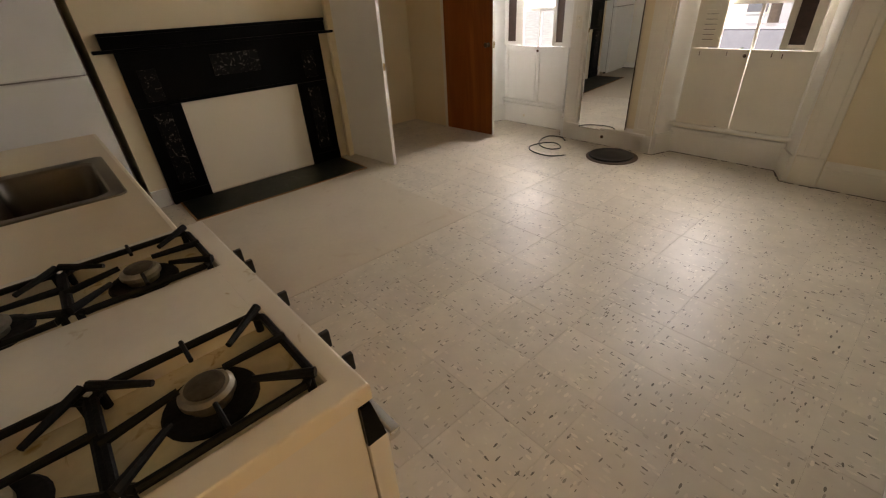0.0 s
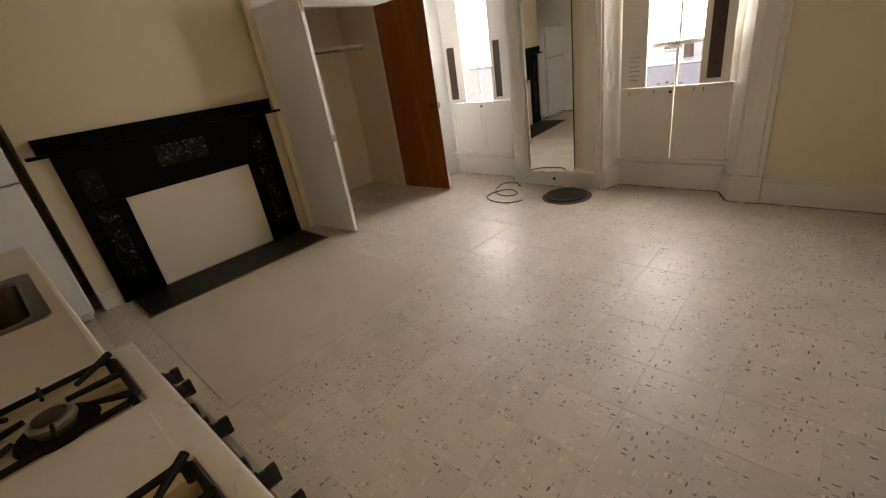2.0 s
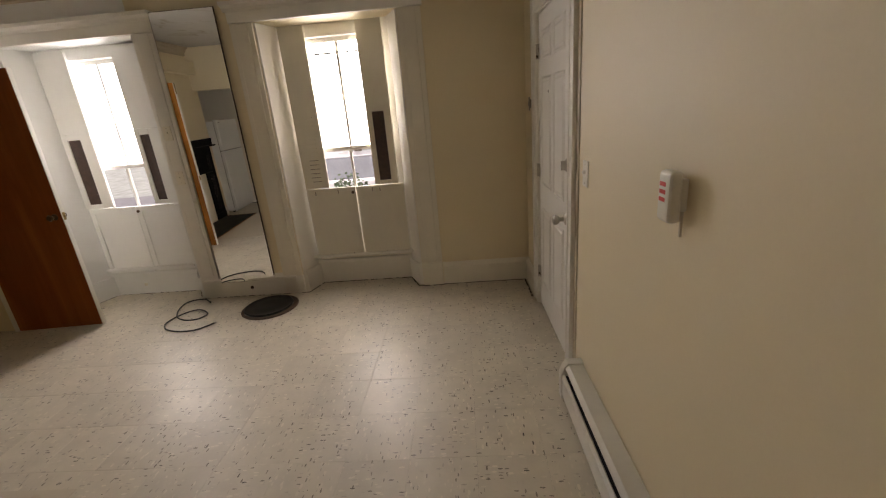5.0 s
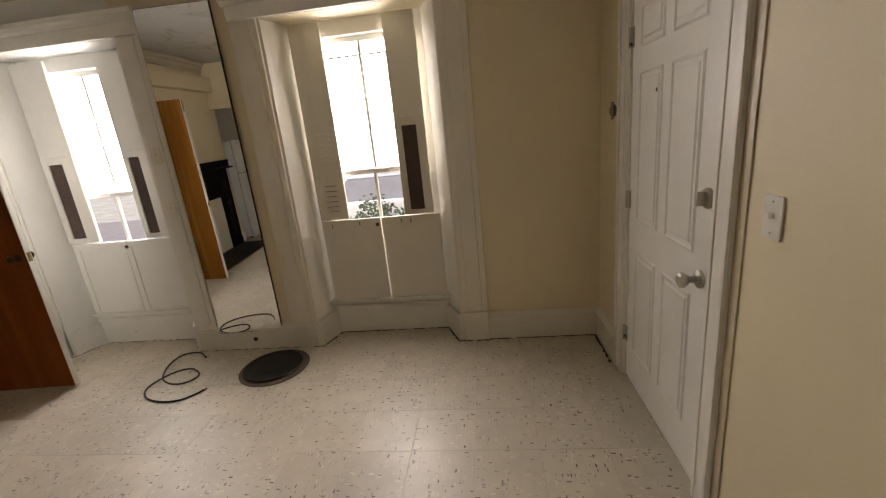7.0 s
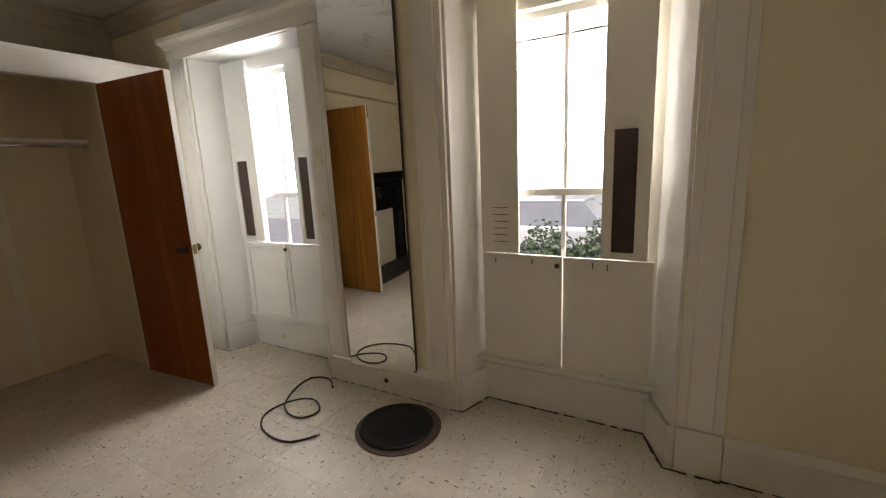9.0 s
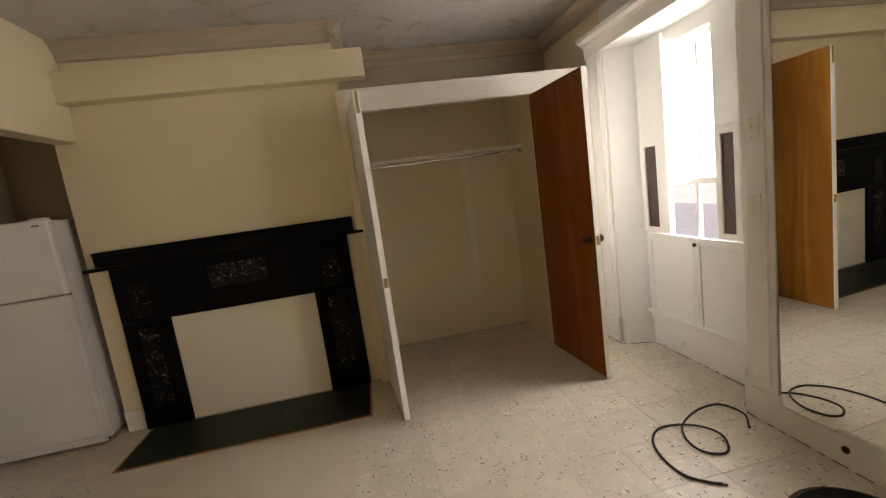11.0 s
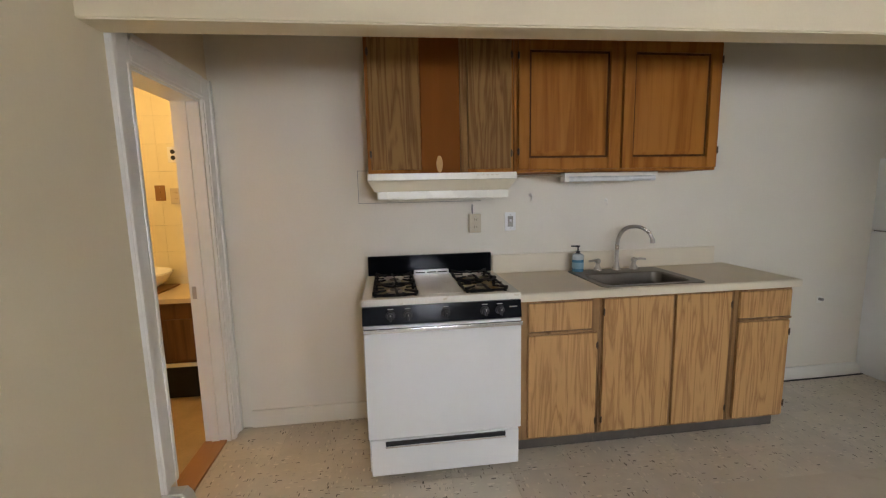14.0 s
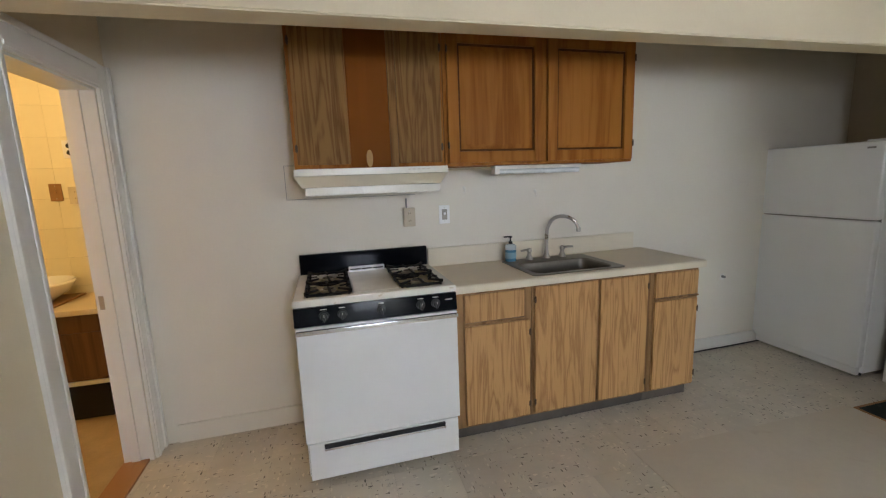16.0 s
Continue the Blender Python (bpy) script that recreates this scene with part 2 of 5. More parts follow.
NICKEL = mat("brushed_nickel", (0.46, 0.43, 0.38), 0.28, 1.0, var=0.06, scale=10, fine=90, bump=0.03)
STEEL = mat("stainless_steel", (0.23, 0.205, 0.17), 0.36, 1.0, var=0.12, scale=6, fine=120, bump=0.05)
BRONZE = mat("aged_bronze", (0.10, 0.065, 0.04), 0.4, 0.8, var=0.2, scale=12, fine=60, bump=0.1)
BRASS = mat("dull_brass", (0.35, 0.25, 0.11), 0.4, 0.9, var=0.2, scale=12, fine=60, bump=0.1)
ALU = mat("burner_aluminium", (0.40, 0.36, 0.29), 0.42, 0.9, var=0.25, scale=30, fine=90, bump=0.15)
CAP = mat("sooty_burner_cap", (0.13, 0.11, 0.085), 0.5, 0.6, var=0.4, scale=30, fine=90, bump=0.2)
LAMINATE = mat("beige_laminate", (0.66, 0.55, 0.39), 0.34, var=0.05, scale=8, fine=160, bump=0.03)
SPLASH = mat("cream_laminate", (0.74, 0.66, 0.51), 0.34, var=0.03, scale=8, fine=120, bump=0.03)
HOOD = mat("almond_enamel", (0.78, 0.70, 0.54), 0.3, var=0.03, scale=6, fine=60, bump=0.02)
HOODLIP = mat("hood_front_enamel", (0.80, 0.77, 0.68), 0.25, var=0.02, scale=6, fine=60, bump=0.0)
SLATE = mat("black_painted_slate", (0.0022, 0.0021, 0.0022), 0.5, spec=0.08, var=0.3, scale=6, fine=40, bump=0.12, stain=(0.008, 0.0075, 0.007), stain_at=0.66)
MARBLED = mat("marbled_slate", (0.005, 0.0045, 0.0045), 0.5, spec=0.12, var=0.5, scale=14, fine=60, bump=0.2, stain=(0.20, 0.18, 0.16), stain_at=0.59)
TABLET = mat("greyed_marble_tablet", (0.010, 0.0095, 0.009), 0.45, spec=0.15, var=0.5, scale=12, fine=60, bump=0.2, stain=(0.20, 0.19, 0.17), stain_at=0.56)
HEARTH = mat("dark_green_hearth_slate", (0.011, 0.016, 0.012), 0.45, spec=0.22, var=0.3, scale=5, fine=50, bump=0.1, stain=(0.035, 0.042, 0.034), stain_at=0.6)
COVER = mat("cream_board_paint", (0.78, 0.72, 0.58), 0.5, var=0.02, scale=2, fine=60, bump=0.05)
RUST = mat("rusty_brown_iron", (0.12, 0.075, 0.05), 0.6, 0.3, var=0.35, scale=10, fine=60, bump=0.3)
LIDBLACK = mat("black_enamel_lid", (0.006, 0.006, 0.006), 0.3, spec=0.3, var=0.3, scale=7, fine=50, bump=0.1, stain=(0.07, 0.05, 0.035), stain_at=0.68)
RUBBER = mat("black_cable_rubber", (0.03, 0.028, 0.026), 0.45, var=0.2, scale=20, fine=80, bump=0.0)
GRILLE = mat("brown_grille_mesh", (0.075, 0.045, 0.038), 0.6, var=0.3, scale=30, fine=250, bump=0.4)
HEATER = mat("heater_enamel", (0.66, 0.63, 0.55), 0.35, var=0.05, scale=6, fine=40, bump=0.06)
DARK = mat("dark_gap", (0.02, 0.018, 0.016), 0.8, var=0.2, scale=8, fine=40, bump=0.1)
ALUFIN = mat("heater_fin_grey", (0.22, 0.20, 0.18), 0.5, 0.5, var=0.2, scale=20, fine=120, bump=0.1)
FRIDGE = mat("refrigerator_white", (0.77, 0.77, 0.74), 0.32, var=0.02, scale=3, fine=220, bump=0.06)
GASKET = mat("grey_gasket", (0.25, 0.24, 0.22), 0.6, var=0.1, scale=10, fine=60, bump=0.05)
PLATE = mat("switch_plate_white", (0.80, 0.77, 0.69), 0.3, var=0.02, scale=8, fine=60, bump=0.0)
ALMOND = mat("almond_plastic", (0.55, 0.47, 0.33), 0.35, var=0.05, scale=8, fine=60, bump=0.0)
TAN = mat("tan_wood_plate", (0.30, 0.16, 0.06), 0.4, var=0.15, scale=14, fine=70, bump=0.05)
REDMARK = plain("red_mark", (0.70, 0.06, 0.05), 0.5)
SOAPBLUE = mat("blue_soap_liquid", (0.10, 0.26, 0.38), 0.2, var=0.1, scale=10, fine=60, bump=0.0, coat=0.5)
SOAPBAND = mat("blue_grey_label", (0.22, 0.40, 0.50), 0.35, var=0.1, scale=20, fine=90, bump=0.0)
SOAPCLEAR = mat("pale_bottle_plastic", (0.55, 0.62, 0.64), 0.2, var=0.05, scale=10, fine=60, bump=0.0, coat=0.5)
TILEW = mat("glazed_wall_tile", (0.80, 0.72, 0.50), 0.2, var=0.03, scale=4, fine=40, bump=0.02, coat=0.3)
BATHFLOOR = mat("tan_sheet_vinyl", (0.50, 0.36, 0.20), 0.45, var=0.15, scale=8, fine=60, bump=0.05)
FOOTLINE = mat("baseboard_foot_brown", (0.06, 0.042, 0.028), 0.9, var=0.4, scale=20, fine=80, bump=0.1)
KICK = mat("dark_grey_kick", (0.10, 0.085, 0.07), 0.6, var=0.2, scale=6, fine=40, bump=0.1)
PATCH = mat("worn_sheet_vinyl", (0.565, 0.49, 0.38), 0.44, var=0.06, scale=2.2, fine=30, bump=0.05, stain=(0.50, 0.41, 0.30), stain_at=0.62)
CHIPS = vinyl_tile("speckled_vinyl_tile", (0.62, 0.55, 0.44), (0.05, 0.038, 0.028), 0.14)
SUBFLOOR = mat("tile_joint_adhesive", (0.32, 0.27, 0.20), 0.7, var=0.2, scale=8, fine=60, bump=0.1)
OAK = wood("oak_base_cabinet", (0.36, 0.185, 0.066), (0.55, 0.312, 0.125), 0.45, grain=2.4, ring=12, spec=0.2)
OAKH = wood("oak_drawer_front", (0.36, 0.185, 0.066), (0.55, 0.312, 0.125), 0.45, grain=2.4, ring=12, spec=0.2)
OAKTRIM = wood("oak_frame_edge", (0.17, 0.085, 0.032), (0.36, 0.20, 0.08), 0.45, ring=7)
WALNUT = wood("grey_brown_veneer", (0.17, 0.078, 0.021), (0.28, 0.150, 0.048), 0.58, grain=2.2, ring=12, coat=0.0, spec=0.12)
REDPLY = wood("red_brown_board", (0.21, 0.066, 0.009), (0.28, 0.096, 0.014), 0.6, ring=3, pores=0.2, coat=0.0, spec=0.08)
UPPER = wood("red_oak_upper", (0.25, 0.084, 0.012), (0.38, 0.148, 0.024), 0.55, grain=2.6, ring=3, coat=0.0, pores=0.5, spec=0.12)
GROOVE = wood("dark_panel_groove", (0.075, 0.026, 0.006), (0.12, 0.045, 0.010), 0.55, grain=2.6, ring=3, coat=0.0, pores=0.3, spec=0.12)
MAHOG = wood("red_mahogany_veneer", (0.24, 0.068, 0.015), (0.37, 0.116, 0.026), 0.45, grain=0.6, ring=4, coat=0.02, pores=0.4, spec=0.15)
THRESH = wood("worn_wood_threshold", (0.20, 0.09, 0.03), (0.40, 0.20, 0.08), 0.5, along='Y', ring=6)
VANITY = wood("dark_vanity_wood", (0.09, 0.045, 0.02), (0.17, 0.085, 0.035), 0.45, ring=6)
GOLDWOOD = mat("bare_wood_mark", (0.48, 0.26, 0.06), 0.5, var=0.1, scale=20, fine=90, bump=0.05)
GOLDEN = wood("golden_veneer", (0.23, 0.085, 0.013), (0.40, 0.175, 0.030), 0.38, grain=0.7, ring=4, coat=0.12, pores=0.3, spec=0.2)
MIRROR = plain("silvered_mirror", (0.90, 0.91, 0.90), 0.0, 1.0)
GLASS = plain("window_glass", (1, 1, 1), 0.0, 0.0, 1.0, ior=1.01)
TUBE = mat("frosted_tube_cover", (0.75, 0.77, 0.76), 0.25, var=0.03, scale=10, fine=60, bump=0.0, coat=0.4)


# ---- building blocks ----
def B():
    return bmesh.new()


def box(bm, x0, x1, y0, y1, z0, z1, bev=0.0, seg=2):
    x0, x1, y0, y1, z0, z1 = min(x0, x1), max(x0, x1), min(y0, y1), max(y0, y1), min(z0, z1), max(z0, z1)
    v = [bm.verts.new(p) for p in ((x0, y0, z0), (x1, y0, z0), (x1, y1, z0), (x0, y1, z0), (x0, y0, z1), (x1, y0, z1), (x1, y1, z1), (x0, y1, z1))]
    f = [bm.faces.new([v[i] for i in q]) for q in ((0, 3, 2, 1), (4, 5, 6, 7), (0, 1, 5, 4), (1, 2, 6, 5), (2, 3, 7, 6), (3, 0, 4, 7))]
    if bev:
        bmesh.ops.bevel(bm, geom=list({e for q in f for e in q.edges}), offset=bev, segments=seg, affect='EDGES', profile=0.5)
    return bm


def holed_slab(bm, xs, ys, holes, z0, z1):
    """One slab over a grid of cuts, left open at the cells named in holes."""
    v = [[bm.verts.new((x, y, z1)) for y in ys] for x in xs]
    f = [bm.faces.new((v[i][j], v[i + 1][j], v[i + 1][j + 1], v[i][j + 1])) for i in range(len(xs) - 1) for j in range(len(ys) - 1) if (i, j) not in holes]
    low = bmesh.ops.extrude_face_region(bm, geom=f)
    for e in low["geom"]:
        if isinstance(e, bmesh.types.BMVert):
            e.co.z = z0
    if not any(all(abs(w.co.z - z1) < 1e-6 for w in fa.verts) for fa in bm.faces):
        for i in range(len(xs) - 1):
            for j in range(len(ys) - 1):
                if (i, j) not in holes:
                    bm.faces.new((v[i][j], v[i + 1][j], v[i + 1][j + 1], v[i][j + 1]))
    bmesh.ops.recalc_face_normals(bm, faces=bm.faces[:])
    return bm


def prism(bm, outline, z0, z1):
    """An upright prism over an outline in plan."""
    lo, hi = [bm.verts.new((x, y, z0)) for x, y in outline], [bm.verts.new((x, y, z1)) for x, y in outline]
    bm.faces.new(lo[::-1]), bm.faces.new(hi)
    for i in range(len(outline)):
        j = (i + 1) % len(outline)
        bm.faces.new((lo[i], lo[j], hi[j], hi[i]))
    bmesh.ops.recalc_face_normals(bm, faces=bm.faces[:])
    return bm


def extrude_profile(bm, profile, a, b, out, up=(0, 0, 1)):
    """Sweeps a profile of (out, up) steps straight from a to b."""
    a, b, out, up = Vector(a), Vector(b), Vector(out), Vector(up)
    pa, pb = [[bm.verts.new(p + out * o + up * u) for o, u in profile] for p in (a, b)]
    n = len(profile)
    for i in range(n):
        j = (i + 1) % n
        bm.faces.new((pa[i], pa[j], pb[j], pb[i]))
    bm.faces.new(pa[::-1]), bm.faces.new(pb)
    bmesh.ops.recalc_face_normals(bm, faces=bm.faces[:])
    return bm


def cyl(bm, p0, p1, r0, r1=None, seg=20):
    p0, p1 = Vector(p0), Vector(p1)
    r1 = r0 if r1 is None else r1
    q = (p1 - p0).to_track_quat('Z', 'Y').to_matrix()
    rings = [[bm.verts.new(p + q @ Vector((r * math.cos(6.28318 * i / seg), r * math.sin(6.28318 * i / seg), 0))) for i in range(seg)] for p, r in ((p0, r0), (p1, r1))]
    for i in range(seg):
        j = (i + 1) % seg
        bm.faces.new((rings[0][i], rings[0][j], rings[1][j], rings[1][i]))
    bm.faces.new(rings[0][::-1]), bm.faces.new(rings[1])
    return bm


def lathe(bm, profile, at=(0, 0, 0), axis=(0, 0, 1), seg=28):
    """Turns a profile of (radius, height) about an axis through a point."""
    q = Vector(axis).to_track_quat('Z', 'Y').to_matrix()
    rings = []
    for r, h in profile:
        rings.append([bm.verts.new(Vector(at) + q @ Vector((max(r, 1e-4) * math.cos(6.28318 * i / seg), max(r, 1e-4) * math.sin(6.28318 * i / seg), h))) for i in range(seg)])
    for a, b in zip(rings, rings[1:]):
        for i in range(seg):
            j = (i + 1) % seg
            bm.faces.new((a[i], a[j], b[j], b[i]))
    bm.faces.new(rings[0][::-1]), bm.faces.new(rings[-1])
    return bm


def smooth_path(pts, steps=6):
    pts = [Vector(p) for p in pts]
    out = []
    for i in range(len(pts) - 1):
        p0, p1, p2, p3 = pts[max(i - 1, 0)], pts[i], pts[i + 1], pts[min(i + 2, len(pts) - 1)]
        for k in range(steps):
            t = k / steps
            out.append(0.5 * ((2 * p1) + (p2 - p0) * t + (2 * p0 - 5 * p1 + 4 * p2 - p3) * t * t + (3 * p1 - p0 - 3 * p2 + p3) * t ** 3))
    return out + [pts[-1]]


def tube(bm, pts, r, seg=10, steps=6):
    """A round rod or hose along a path; r is one radius or a pair for start and end."""
    path = smooth_path(pts, steps) if steps > 1 else [Vector(p) for p in pts]
    r0, r1 = r if isinstance(r, tuple) else (r, r)
    rings, ref = [], Vector((0.31, 0.17, 0.93))
    for k, p in enumerate(path):
        d = (path[min(k + 1, len(path) - 1)] - path[max(k - 1, 0)]).normalized()
        s = d.cross(ref)
        if s.length < 0.05:
            s = d.cross(Vector((1, 0, 0)))
        s.normalize()
        u = s.cross(d)
        ref = u
        rr = r0 + (r1 - r0) * k / (len(path) - 1)
        rings.append([bm.verts.new(p + rr * (math.cos(6.28318 * i / seg) * s + math.sin(6.28318 * i / seg) * u)) for i in range(seg)])
    for a, b in zip(rings, rings[1:]):
        for i in range(seg):
            j = (i + 1) % seg
            bm.faces.new((a[i], a[j], b[j], b[i]))
    bm.faces.new(rings[0][::-1]), bm.faces.new(rings[-1])
    bmesh.ops.recalc_face_normals(bm, faces=bm.faces[:])
    return bm


def finish(name, bm, material, smooth=40):
    me = bpy.data.meshes.new(name)
    bmesh.ops.recalc_face_normals(bm, faces=bm.faces[:])
    bm.to_mesh(me)
    bm.free()
    me.materials.append(material)
    if smooth:
        me.polygons.foreach_set("use_smooth", [True] * len(me.polygons))
        # normals weighted by area, so that flat faces stay flat beside their bevels
        pn, pa, limit = [p.normal.copy() for p in me.polygons], [p.area for p in me.polygons], math.cos(radians(smooth - 12))
        at = collections.defaultdict(list)
        for p in me.polygons:
            for i in p.vertices:
                at[i].append(p.index)
        normals = []
        for p in me.polygons:
            for i in p.vertices:
                s = Vector()
                for q in at[i]:
                    if pn[q].dot(pn[p.index]) > limit:
                        s += pn[q] * pa[q]
                normals.append(s.normalized() if s.length > 0 else pn[p.index])
        me.normals_split_custom_set(normals)
    return me


def part(name, bm, material, parent, label="", m=None):
    ob = new(name, finish(name, bm, material))
    ob.parent = parent
    if m is not None:
        ob.matrix_local = m
    if label:
        tagged(ob, label=label)
    return ob


def thing(name, m, label, category, group=""):
    ob = new(name)
    ob.empty_display_size = 0.1
    ob.matrix_world = m if isinstance(m, Matrix) else Matrix.Translation(m)
    return tagged(ob, label, category, group)


def solid(name, bm, material, label, category, m=None, group=""):
    ob = new(name, finish(name, bm, material))
    if m is not None:
        ob.matrix_world = m
    return tagged(ob, label, category, group)


def structure(name, bm, material, label, m=None, category="wall"):
    ob = new(name, finish(name, bm, material, 30))
    if m is not None:
        ob.matrix_world = m
    return tagged(ob, label, category, kind="structure")


# ---- plan ----
CEIL_Z = 2.68
SOUTH = -3.87            # face of the window wall
EAST = 4.20              # face of the chimney breast
MW = pose(-0.27, SOUTH, 0, 0, 0, 0.8)      # entrance wall: local x into the room, local y along it
MK = pose(0.0, 0.662, 0, 0, 0, 1.2)         # kitchen wall: local x along it, local y = 0 at the wall, room at negative y
W_LEN = 4.56

# ---- setting ----
# floor slab under the tiles
bm = B()
box(bm, -0.46, 5.05, -4.3, 0.95, -0.25, -0.006)
structure("floor", bm, SUBFLOOR, "worn speckled vinyl tile floor of the whole room", category="floor")
floor = bpy.data.objects["floor"]

bm = B()
box(bm, -0.5, 5.1, -4.3, 0.0, CEIL_Z, CEIL_Z + 0.15)
structure("ceiling", bm, CEIL, "stained white plaster ceiling with peeling paint", category="ceiling")
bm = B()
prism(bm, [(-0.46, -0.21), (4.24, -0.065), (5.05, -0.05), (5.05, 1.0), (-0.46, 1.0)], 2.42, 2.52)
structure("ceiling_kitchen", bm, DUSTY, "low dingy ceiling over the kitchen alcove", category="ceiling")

# entrance wall with the room door and the bathroom door
D0, D1, DH = 0.515, 1.36, 2.05
T0, T1, TH = 3.785, 4.40, 1.925
bm = B()
box(bm, -0.14, 0, -0.45, D0, 0, CEIL_Z)
box(bm, -0.14, 0, D0, D1, DH, CEIL_Z)
box(bm, -0.14, 0, D1, T0, 0, CEIL_Z)
box(bm, -0.14, 0, T0, T1, TH, CEIL_Z)
box(bm, -0.14, 0, T1, W_LEN + 0.3, 0, CEIL_Z)
structure("wall_west", bm, CREAM, "smooth cream painted wall with the entrance door", MW)

# kitchen back wall
bm = B()
box(bm, -0.5, 5.1, 0, 0.12, 0, CEIL_Z)
structure("wall_north", bm, ALCOVE, "off-white painted kitchen wall behind stove and sink", MK)
bm = B()
box(bm, 2.72, 4.9, -0.014, -0.001, 0, 0.10, 0.003)
structure("baseboard_north", bm, TRIM, "low white painted baseboard on the kitchen wall", MK, "baseboard")
bm = B()
box(bm, -0.25, 0.488, -0.014, -0.001, 0, 0.11, 0.003)
structure("baseboard_stove", bm, ALCOVE, "low painted baseboard beside the stove", MK, "baseboard")

# header beam across the alcove, slightly out of level
bm = B()
pts = [(-0.36, -0.335), (4.24, -0.19), (4.24, -0.06), (-0.36, -0.205)]
lo = [bm.verts.new((x, y, 1.995 if x < 0 else 2.055)) for x, y in pts]
hi = [bm.verts.new((x, y, CEIL_Z)) for x, y in pts]
bm.faces.new(lo[::-1]), bm.faces.new(hi)
for i in range(4):
    bm.faces.new((lo[i], lo[(i + 1) % 4], hi[(i + 1) % 4], hi[i]))
bmesh.ops.bevel(bm, geom=[e for e in bm.edges if all(v.co.z < 2.1 for v in e.verts)], offset=0.006, segments=2, affect='EDGES')
structure("wall_header", bm, CREAM, "cream painted dropped header over the kitchen alcove")

# chimney breast, upper wall and closet shell
bm = B()
box(bm, EAST, 4.95, -1.93, -0.055, 0, CEIL_Z)
structure("wall_chimney_breast", bm, CREAM, "cream painted chimney breast around the fireplace")
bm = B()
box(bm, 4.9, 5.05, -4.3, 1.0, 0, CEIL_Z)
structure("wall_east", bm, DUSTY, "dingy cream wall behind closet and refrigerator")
bm = B()
box(bm, 4.86, 4.898, -3.40, -1.932, 0, 2.19)
structure("wall_closet_back", bm, CREAM, "cream plasterboard back of the closet")
bm = B()
for y in (-2.95,):
    box(bm, 4.856, 4.862, y - 0.035, y + 0.035, 0.0, 1.66, 0.002)
structure("trim_closet_seam", bm, COVER, "taped pale seam on the closet back", category="trim")
bm = B()
box(bm, 4.14, 4.9, -3.50, -3.40, 0, 2.19)
box(bm, 4.14, 4.26, SOUTH, -3.50, 0, 2.19)
structure("wall_closet_side", bm, CREAM, "cream closet side partition beside the window")
bm = B()
box(bm, 4.13, 4.9, -3.86, -1.932, 2.19, 2.215)
structure("trim_closet_top", bm, TRIM, "white painted ledge on top of the closet", category="trim")
bm = B()
box(bm, 4.135, 4.19, -3.86, -1.94, 2.05, 2.21, 0.004)
box(bm, 4.125, 4.15, -3.86, -1.94, 2.05, 2.075, 0.004)
structure("trim_closet_lintel", bm, TRIM, "white painted board over the closet opening", category="trim")
bm = B()
box(bm, 4.15, 4.23, -2.00, -1.932, 0, 2.05, 0.004)
box(bm, 4.12, 4.17, -1.96, -1.90, 0, 2.20, 0.006)
structure("trim_closet_jamb", bm, CREAM, "cream painted closet door jamb", category="trim")
bm = B()
box(bm, 4.13, 4.20, -3.46, -3.37, 0, 2.05, 0.004)
structure("trim_closet_jamb_south", bm, TRIM, "white painted closet door jamb by the window", category="trim")

# boxed soffit over the fireplace
bm = B()
box(bm, 4.08, EAST - 0.001, -2.135, -0.185, 2.285, 2.478, 0.006)
structure("trim_soffit", bm, CREAM, "cream boxed soffit above the fireplace", category="trim")

# crown mouldings
CROWN = [(0, 0), (0.085, 0), (0.085, -0.012), (0.055, -0.03), (0.05, -0.05), (0.022, -0.075), (0.018, -0.11), (0, -0.12)]
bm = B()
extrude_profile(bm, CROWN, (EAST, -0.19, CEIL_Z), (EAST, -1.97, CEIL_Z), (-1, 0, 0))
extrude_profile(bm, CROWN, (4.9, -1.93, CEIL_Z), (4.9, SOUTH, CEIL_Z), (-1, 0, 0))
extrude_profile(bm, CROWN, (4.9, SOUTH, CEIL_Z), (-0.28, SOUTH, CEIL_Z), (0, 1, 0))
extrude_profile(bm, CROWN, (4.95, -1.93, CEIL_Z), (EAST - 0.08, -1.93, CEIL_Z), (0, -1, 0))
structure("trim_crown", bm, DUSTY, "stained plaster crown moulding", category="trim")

# window wall: piers, splayed niches, walls above and below the windows
NICHES = ((0.69, 0.79, 1.73, 1.80, 0.80, 1.72), (2.78, 2.915, 3.845, 3.93, 2.95, 3.81))  # front left, back left, back right, front right, opening
BACK = -4.09
bm = B()
prism(bm, [(-0.45, SOUTH), (0.69, SOUTH), (0.79, BACK), (0.79, -4.3), (-0.45, -4.3)], 0, CEIL_Z)
prism(bm, [(1.80, SOUTH), (2.78, SOUTH), (2.915, BACK), (2.915, -4.3), (1.73, -4.3), (1.73, BACK)], 0, CEIL_Z)
prism(bm, [(3.93, SOUTH), (5.05, SOUTH), (5.05, -4.3), (3.845, -4.3), (3.845, BACK)], 0, CEIL_Z)
structure("wall_south", bm, CREAM, "cream and white painted window wall with deep niches")
